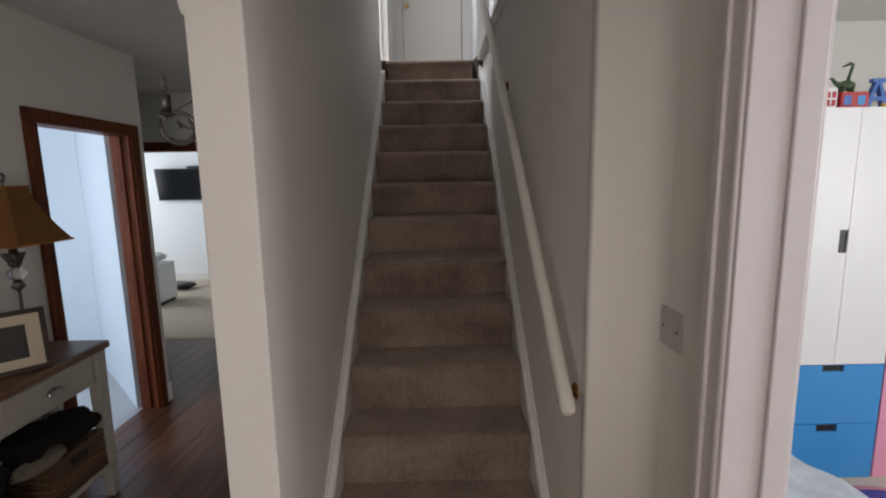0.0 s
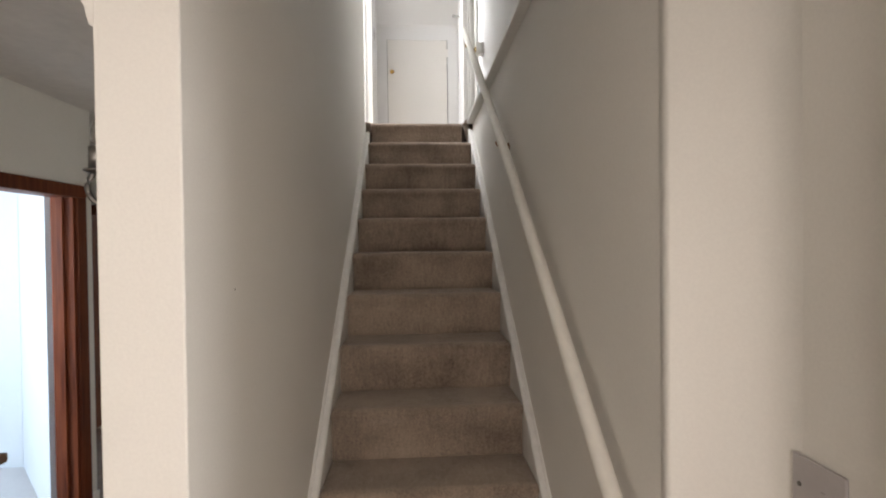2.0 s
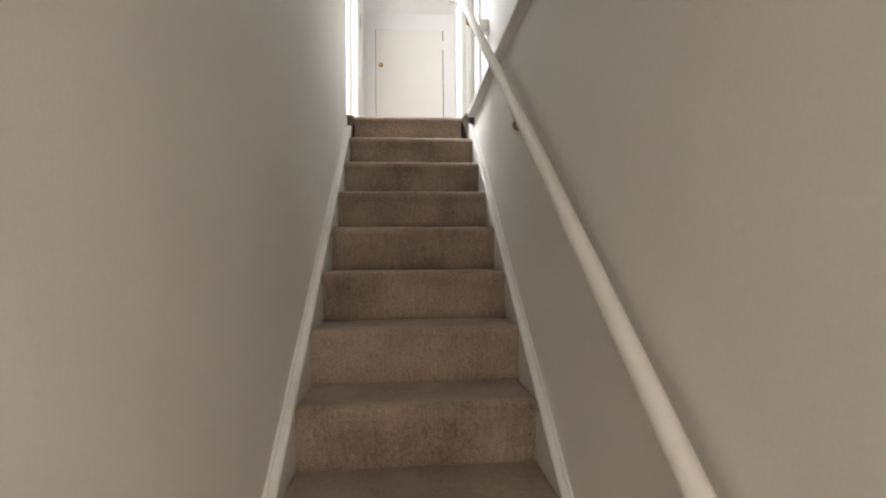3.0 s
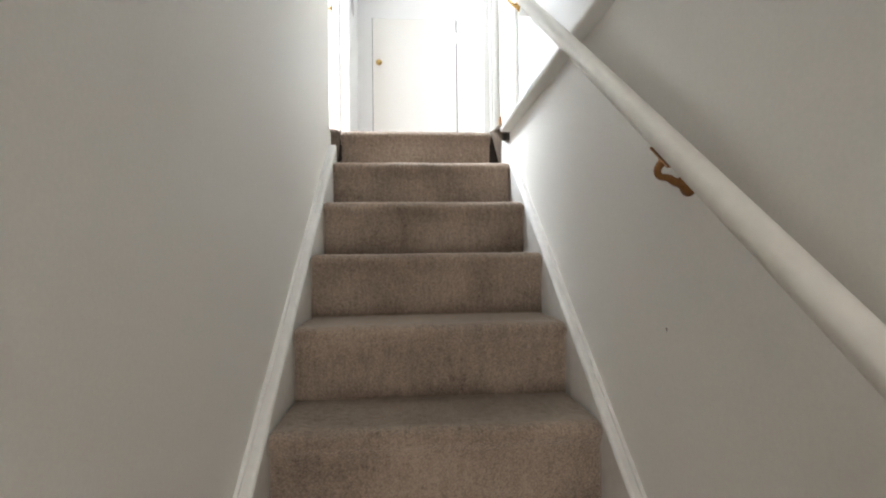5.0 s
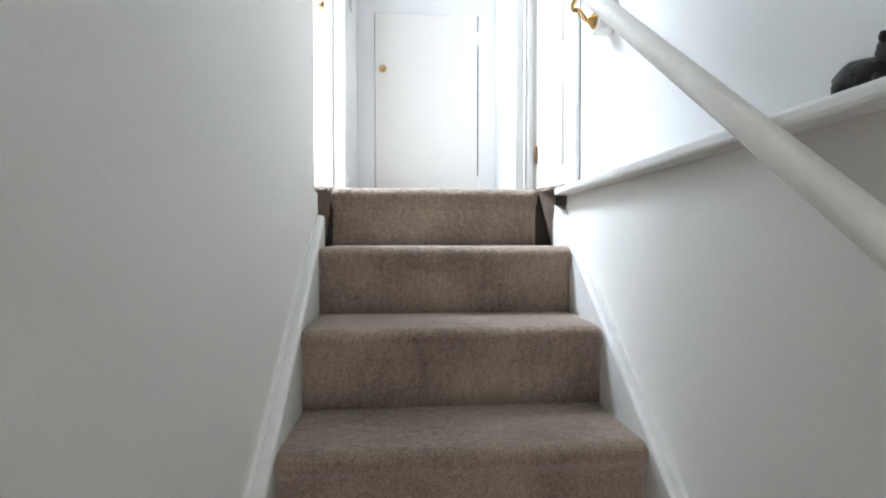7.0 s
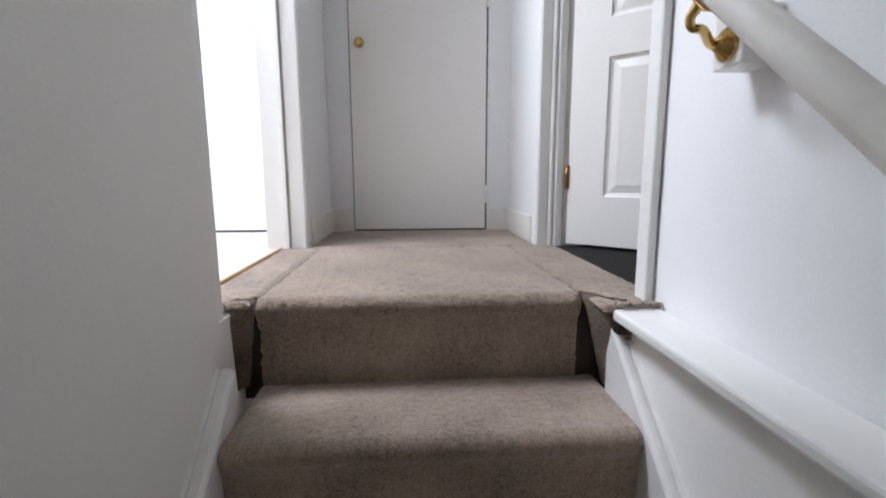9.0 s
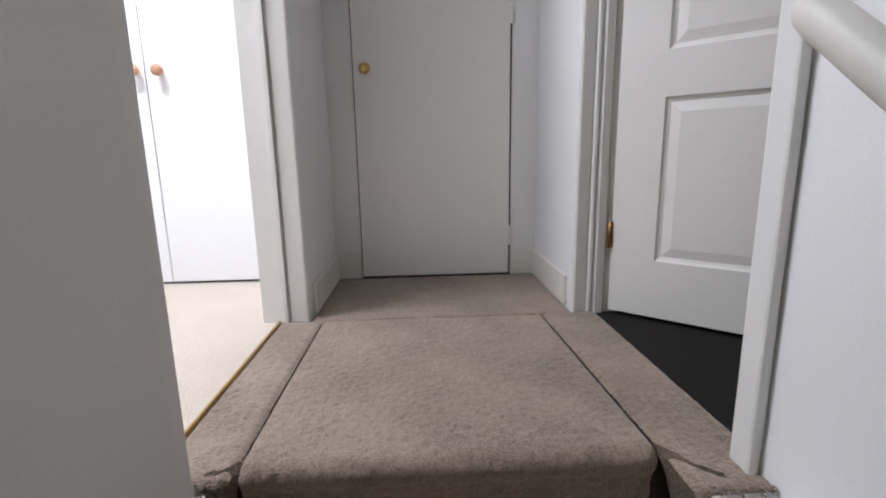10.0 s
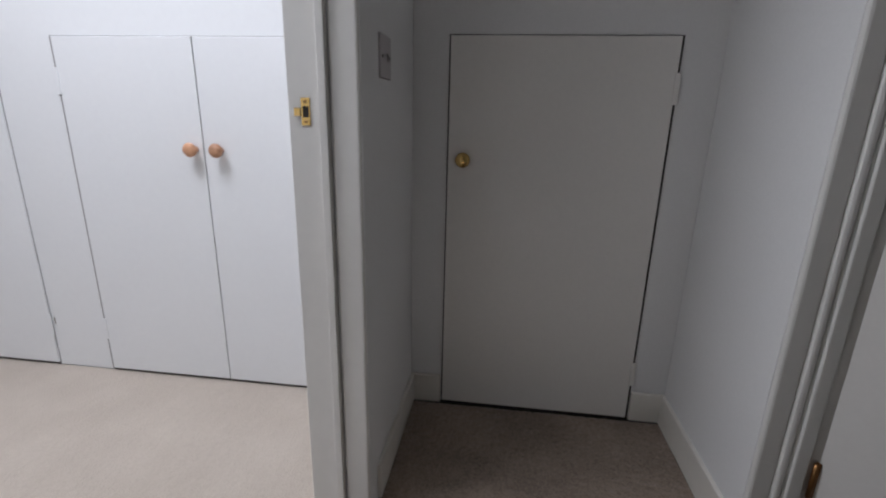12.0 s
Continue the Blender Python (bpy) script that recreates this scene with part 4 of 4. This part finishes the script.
def heap(name, at, size, mat, label, category, seed, rough=0.5):
    b = bmesh.new()
    blob(b, (0, 0, size[2]), size, rough, seed, 4)
    for v in b.verts:
        v.co += 0.014 * Vector((noise.noise(v.co * 14), noise.noise(v.co * 14 + Vector((9, 0, 0))), noise.noise(v.co * 14 + Vector((0, 9, 0)))))
        v.co.z = max(v.co.z, 0)
    t = thing(name, at, label, category)
    part("folds", b, mat, t)
    return t


heap("folded_cloth", (-1.75, -1.88, 0.374), (0.14, 0.20, 0.055), DARK_CLOTH, "dark cloth heaped on the basket", "cloth", 4)
heap("slipper", (-1.66, -2.03, 0.372), (0.05, 0.13, 0.025), PALE_CLOTH, "pale fleece slipper on the dark cloth", "slipper", 8, 0.25)
heap("dark_bag", (-1.73, -2.26, 0.179), (0.13, 0.16, 0.15), DARK_CLOTH, "dark bag on the table's lower shelf", "bag", 13)
heap("dark_cloth", (-1.76, -1.73, 0.374), (0.09, 0.06, 0.05), DARK_CLOTH, "black folded cloth beside the table leg", "cloth", 21)

# table lamp
lamp = thing("table_lamp", (-1.775, -1.870, 0.79), "ornate table lamp with burnt orange square shade", "table lamp")


def square_shade(h0, h1, z0, z1):
    b = bmesh.new()
    rows = []
    for i in range(11):
        u = i / 10
        h = h1 + (h0 - h1) * (1 - u) ** 1.5
        z = z0 + (z1 - z0) * u
        c = h * 0.88
        rows.append([b.verts.new(q) for q in ((c, -h, z), (h, -c, z), (h, c, z), (c, h, z), (-c, h, z), (-h, c, z), (-h, -c, z), (-c, -h, z))])
    for r0, r1 in zip(rows, rows[1:]):
        for k in range(8):
            b.faces.new((r0[k], r0[(k + 1) % 8], r1[(k + 1) % 8], r1[k]))
    bmesh.ops.solidify(b, geom=b.faces[:], thickness=0.003)
    return b


shade = part("shade", square_shade(0.152, 0.058, 0.515, 0.75), SHADE, lamp, "burnt orange fabric shade")
for z, h in ((0.513, 0.154), (0.748, 0.060)):
    t = bmesh.new()
    tube(t, [(h, -h * 0.88, z), (h, h * 0.88, z), (h * 0.88, h, z), (-h * 0.88, h, z), (-h, h * 0.88, z), (-h, -h * 0.88, z), (-h * 0.88, -h, z), (h * 0.88, -h, z), (h, -h * 0.88, z)], 0.004, 8)
    part("trim", t, SHADE, shade)
b = bmesh.new()
lathe(b, [(0.07, 0), (0.07, 0.012), (0.045, 0.025), (0.02, 0.04), (0.007, 0.06), (0.006, 0.30), (0.008, 0.31), (0.026, 0.325), (0.018, 0.345), (0.012, 0.355)], 24)
part("stem", b, PEWTER, lamp)
b = bmesh.new()
lathe(b, [(0.012, 0.355), (0.030, 0.368), (0.034, 0.382), (0.028, 0.398), (0.013, 0.408)], 24)
part("glass_ball", b, GLASS, lamp, "faceted clear glass knop")
b = bmesh.new()
lathe(b, [(0.013, 0.408), (0.024, 0.42), (0.020, 0.44), (0.034, 0.468), (0.016, 0.472), (0.012, 0.515)], 24)
for k in range(6):
    a = k * math.pi / 3
    tube(b, [(0.018 * math.cos(a), 0.018 * math.sin(a), 0.43), (0.03 * math.cos(a), 0.03 * math.sin(a), 0.455), (0.042 * math.cos(a), 0.042 * math.sin(a), 0.474)], [0.006, 0.007, 0.002], 8)
part("leaf_cup", b, PEWTER, lamp)
b = bmesh.new()
lathe(b, [(0.004, 0.515), (0.004, 0.765), (0.012, 0.772), (0.008, 0.78), (0.014, 0.792), (0.006, 0.806)], 16)
part("finial", b, PEWTER, lamp)

# photo in a frame
DARK_FRAME = wood_material("black brown frame wood", (0.015, 0.008, 0.006), (0.05, 0.024, 0.016), 0.4, "X")
pic = thing("picture_frame", None, "dark wooden picture frame with ivory mount", "picture frame",
            m=Matrix.Translation((-1.715, -2.075, 0.7905)) @ Matrix.Rotation(radians(48), 4, "Z") @ Matrix.Rotation(radians(-8), 4, "X"))
for nm, a in (("rail", (-0.165, 0.165, 0, 0.02, 0, 0.02)), ("rail", (-0.165, 0.165, 0, 0.02, 0.235, 0.255)), ("stile", (-0.165, -0.145, 0, 0.02, 0.02, 0.235)), ("stile", (0.145, 0.165, 0, 0.02, 0.02, 0.235))):
    part(nm, boxed(*a, bevel=0.003), DARK_FRAME, pic)
part("mount", boxed(-0.145, 0.145, 0.008, 0.012, 0.02, 0.235), MOUNT, pic, "ivory card mount")
part("photo", boxed(-0.10, 0.098, 0.006, 0.009, 0.058, 0.195), PHOTO, pic, "dark photograph")

# chandelier
lustre = thing("chandelier", (-0.775, -2.02, 2.36), "dark metal scroll chandelier with candle lamps", "chandelier")
b = bmesh.new()
lathe(b, [(0.05, 0.0), (0.05, -0.01), (0.03, -0.025), (0.008, -0.03)], 20)
part("ceiling_rose", b, PEWTER, lustre)
for k in range(9):
    z = -0.04 - k * 0.026
    b = bmesh.new()
    tube(b, [((0.009 * math.cos(q) if k % 2 else 0), (0 if k % 2 else 0.009 * math.cos(q)), z + 0.017 * math.sin(q)) for q in [2 * math.pi * i / 14 for i in range(15)]], 0.0025, 6)
    part("chain_link", b, PEWTER, lustre)
b = bmesh.new()
lathe(b, [(0.006, -0.265), (0.016, -0.295), (0.010, -0.325), (0.014, -0.425), (0.022, -0.475), (0.010, -0.525), (0.015, -0.585), (0.004, -0.625)], 20)
part("column", b, PEWTER, lustre)
for k in range(5):
    a = radians(208.7 + 72 * k)
    u = Vector((math.cos(a), math.sin(a), 0))
    arm = bmesh.new()
    ring = [u * (0.15 + 0.056 * math.cos(q)) + Vector((0, 0, -0.625 + 0.056 * math.sin(q))) for q in [math.pi * 1.6 + math.pi * 2.3 * i / 26 for i in range(27)]]
    tube(arm, ring, 0.0075, 8)
    tube(arm, [u * (0.148 + 0.044 * math.cos(q)) + Vector((0, 0, -0.627 + 0.044 * math.sin(q))) for q in [math.pi * 0.75 + math.pi * 1.0 * i / 16 for i in range(17)]], 0.004, 8)
    tube(arm, [u * r + Vector((0, 0, z)) for r, z in ((0.012, -0.485), (0.06, -0.595), (0.12, -0.625), (0.155, -0.600), (0.14, -0.625))], 0.005, 8)
    tube(arm, [u * r + Vector((0, 0, z)) for r, z in ((0.012, -0.425), (0.07, -0.465), (0.10, -0.525), (0.18, -0.580))], 0.0045, 8)
    m = part("arm", arm, PEWTER, lustre)
    at = Matrix.Translation(u * 0.185)
    c = bmesh.new()
    lathe(c, [(0.005, -0.590), (0.030, -0.581), (0.032, -0.575), (0.012, -0.573)], 18, at)
    part("drip_pan", c, PEWTER, m)
    c = bmesh.new()
    lathe(c, [(0.0185, -0.574), (0.0185, -0.512), (0.012, -0.508)], 16, at)
    part("candle_sleeve", c, PEWTER, m)
    c = bmesh.new()
    lathe(c, [(0.008, -0.500), (0.013, -0.480), (0.012, -0.465), (0.005, -0.440), (0.001, -0.430)], 16, at)
    part("bulb", c, CANDLE, m, "unlit candle bulb")

# ---- bedroom ----
tv = thing("television", None, "black wall television seen across the bedroom", "television",
           m=Matrix.Translation((-3.93, 3.45, 1.53)) @ Matrix.Rotation(radians(6), 4, "X"))
part("casing", boxed(-0.41, 0.41, 0, 0.04, -0.245, 0.245, bevel=0.006), BLACK, tv)
part("screen", boxed(-0.395, 0.395, -0.003, 0.001, -0.225, 0.232), SCREEN, tv, "dark glossy screen")
part("wall_arm", boxed(-0.08, 0.08, 0.04, 0.14, -0.06, 0.06, bevel=0.004), BLACK, tv)
part("camera_box", boxed(0.10, 0.35, -0.01, 0.05, 0.245, 0.285, bevel=0.006), BLACK, tv)
chest = thing("chest_of_drawers", (-3.62, 1.85, 0.004), "low white chest of drawers in the bedroom", "chest of drawers")
part("carcass", boxed(-0.27, 0.10, 0.012, 0.45, 0.04, 0.53, bevel=0.004), WHITE_UNIT, chest)
part("plinth", boxed(-0.25, 0.08, 0.03, 0.43, 0, 0.04), GAP, chest)
for k in range(3):
    part("drawer", boxed(-0.262, 0.092, 0, 0.0115, 0.055 + k * 0.158, 0.055 + k * 0.158 + 0.150, bevel=0.003), WHITE_UNIT, chest)
heap("folded_blanket", (-3.70, 2.08, 0.535), (0.16, 0.19, 0.075), WHITE_UNIT, "white blanket folded on the chest", "blanket", 31, 0.3)
heap("black_shoe_bag", (-3.76, 2.85, 0.005), (0.17, 0.13, 0.06), BLACK, "black bag lying on the bedroom carpet", "bag", 40, 0.4)


# ---- playroom ----
def storage_unit(x0, name, label, door_mat, drawer_mat, split, group):
    u = thing(name, (x0, -1.70, 0), label, "wardrobe", group)
    part("carcass", boxed(0, 0.505, 0.019, 0.50, 0, 1.826, bevel=0.002), WHITE_UNIT, u)

    def front(nm, a0, a1, c0, c1, mat, notch):
        """A board with a rectangular finger notch cut from one edge."""
        n0, n1, m0, m1 = notch
        bmf = bmesh.new()
        for q in ((a0, n0, c0, c1), (n1, a1, c0, c1), (n0, n1, c0, m0), (n0, n1, m1, c1)):
            if q[1] - q[0] > 1e-4 and q[3] - q[2] > 1e-4:
                box(bmf, q[0], q[1], 0, 0.0175, q[2], q[3])
        bmesh.ops.remove_doubles(bmf, verts=bmf.verts[:], dist=1e-5)
        d = part(nm, bmf, mat, u)
        part("finger_hole", boxed(n0, n1, 0.010, 0.0178, m0, m1), BLACK, d, "black recessed finger hole")

    front("door", 0.003, 0.251, 0.609, 1.822, door_mat, (0.211, 0.251, 1.16, 1.27))
    front("door", 0.254, 0.502, 0.609, 1.822, door_mat, (0.254, 0.2545, 1.16, 1.27))
    front("drawer", 0.003, 0.502, 0.300, 0.605, drawer_mat, (0.20, 0.305, 0.572, 0.6045))
    front("drawer", 0.003, 0.502, 0.004, 0.296, drawer_mat, (0.20, 0.305, 0.256, 0.2955))
    return u


storage_unit(1.685, "wardrobe", "white wardrobe with sky blue drawers and finger holes", WHITE_UNIT, BLUE_UNIT, 0.25, "playroom wardrobes")
storage_unit(2.194, "wardrobe", "pink fronted wardrobe beside the blue one", PINK_UNIT, PINK_UNIT, 0.25, "playroom wardrobes")

TOP = 1.827
toy = thing("red_toy_box", (1.96, -1.58, TOP), "red toy cube box with blue patches", "toy box")
part("body", boxed(-0.065, 0.065, -0.05, 0.05, 0, 0.075, bevel=0.004), RED, toy)
for x in (-0.035, 0.03):
    part("patch", boxed(x - 0.017, x + 0.017, -0.0525, -0.0495, 0.015, 0.058, bevel=0.002), TOY_BLUE if x < 0 else BLUE_UNIT, toy, "blue patch")
card = thing("toy_card_box", (1.855, -1.58, TOP), "red and white printed toy box", "toy box")
part("body", boxed(-0.035, 0.03, -0.04, 0.04, 0, 0.095, bevel=0.002), WHITE_UNIT, card)
for z in (0.014, 0.050):
    for x in (-0.022, 0.004):
        part("print", boxed(x, x + 0.018, -0.042, -0.0395, z, z + 0.028), RED, card, "red print")
dino = bmesh.new()
blob(dino, (0, 0, 0.045), (0.05, 0.022, 0.028), 0.15, 2, 3)
tube(dino, [(-0.04, 0, 0.05), (-0.07, 0, 0.065), (-0.085, 0, 0.085), (-0.10, 0, 0.085)], [0.016, 0.010, 0.007, 0.004], 10)
tube(dino, [(0.005, 0, 0.06), (0.012, 0, 0.10), (0.022, 0, 0.14), (0.025, 0, 0.162), (0.01, 0, 0.168), (-0.03, 0, 0.150)], [0.012, 0.008, 0.008, 0.010, 0.010, 0.004], 10)
for x in (-0.028, 0.028):
    for y in (-0.013, 0.013):
        tube(dino, [(x, y, 0.04), (x, y, 0.0)], 0.009, 8)
bmesh.ops.scale(dino, vec=(0.82, 0.82, 0.80), verts=dino.verts[:])
ob = mesh_object("toy_dinosaur", dino, TOY_GREEN)
ob.location = (1.955, -1.58, TOP + 0.075)
tagged(ob, "green rubber toy dinosaur on the red box", "toy dinosaur")
letter = thing("letter_ornament", (2.10, -1.58, TOP), "blue painted standing letter A ornament", "letter ornament")
bm = bmesh.new()
for s in (-1, 1):
    extrude_profile(bm, [(s * 0.060, 0), (s * 0.034, 0), (s * 0.0, 0.118), (s * 0.010, 0.128)], lambda a, b: (a, -0.012, b), lambda a, b: (a, 0.012, b))
box(bm, -0.03, 0.03, -0.011, 0.011, 0.040, 0.058)
box(bm, -0.030, 0.034, -0.0125, 0.0125, 0.122, 0.140, 0.003)
part("letter", bm, TOY_BLUE, letter)
curl = thing("curl_ornament", (2.175, -1.58, TOP), "blue painted curly ornament with a yellow dot", "ornament")
bm = bmesh.new()
tube(bm, [(0.03, 0, 0.012), (0.0, 0, 0.012), (-0.015, 0, 0.03), (0.0, 0, 0.048), (0.012, 0, 0.065), (0.0, 0, 0.085), (-0.014, 0, 0.07), (0.0, 0, 0.045), (0.03, 0, 0.02)], 0.010, 8)
part("curl", bm, TOY_BLUE, curl)
part("dot", boxed(-0.06, -0.04, -0.03, -0.012, 0, 0.025, bevel=0.004), YELLOW, curl, "yellow block")
heap("pink_bag", (2.27, -1.55, TOP), (0.10, 0.08, 0.05), PINK_CLOTH, "pink cloth bag lying on the wardrobe", "bag", 51, 0.25)
heap("blue_ball", (2.37, -1.60, TOP), (0.06, 0.06, 0.05), TOY_BLUE, "blue soft toy on the wardrobe", "soft toy", 55, 0.15)

bed = thing("child_bed", (1.22, -2.40, 0), "low child bed with pale blue rumpled duvet", "bed")
part("base", boxed(-0.30, 0.28, -0.30, 0.62, 0.0, 0.18, bevel=0.01), WHITE_UNIT, bed)
dv = bmesh.new()
blob(dv, (0.02, 0.10, 0.23), (0.40, 0.58, 0.17), 0.3, 61, 5)
for v in dv.verts:
    v.co += 0.02 * Vector((noise.noise(v.co * 7), noise.noise(v.co * 7 + Vector((4, 0, 0))), noise.noise(v.co * 9 + Vector((0, 4, 0)))))
    v.co.z = max(v.co.z, 0.01)
part("duvet", dv, DUVET, bed, "pale blue patterned duvet")
rug = thing("round_rug", (2.05, -2.20, 0.001), "round purple rug with pink ring", "rug")
for r0, r1, z, mat in ((0.40, 0.43, 0.010, PINK_CLOTH), (0.30, 0.40, 0.012, PURPLE), (0.25, 0.30, 0.010, RED), (0.0, 0.25, 0.012, PURPLE)):
    b = bmesh.new()
    if r0:
        lathe(b, [(r0, 0), (r1, 0), (r1, z - 0.003), (r1 - 0.003, z), (r0 + 0.003, z), (r0, z - 0.003)], 48)
    else:
        lathe(b, [(r1, 0), (r1, z - 0.003), (r1 - 0.003, z)], 48)
    part("ring", b, mat, rug)

# ---- hall boards ----
def plank_mesh(w, l):
    b = boxed(-w / 2 + 0.0008, w / 2 - 0.0008, -l / 2 + 0.0008, l / 2 - 0.0008, -0.012, 0.0, bevel=0.0012, segments=1)
    me = bpy.data.meshes.new("floor_board")
    b.to_mesh(me)
    b.free()
    me.materials.append(OAK)
    return me


BOARD_W, BOARD_L = 0.125, 1.15
board = plank_mesh(BOARD_W, BOARD_L)
rng = random.Random(5)
for i in range(31):
    x = -3.24 + i * BOARD_W + BOARD_W / 2
    y = -5.9 + rng.random() * 0.5 - 0.4
    while y < 0.75:
        yc = y + BOARD_L / 2
        y += BOARD_L
        if x < -2.1 and yc < -1.2 or (-0.55 < x and yc > -2.2) or yc + BOARD_L / 2 > 0.66 + BOARD_L * 0.9:
            continue
        o = new("floor_board", board)
        o.location = (x, min(yc, 0.655 - BOARD_L / 2), 0.0005 * rng.random())
        o.parent = floor_hall
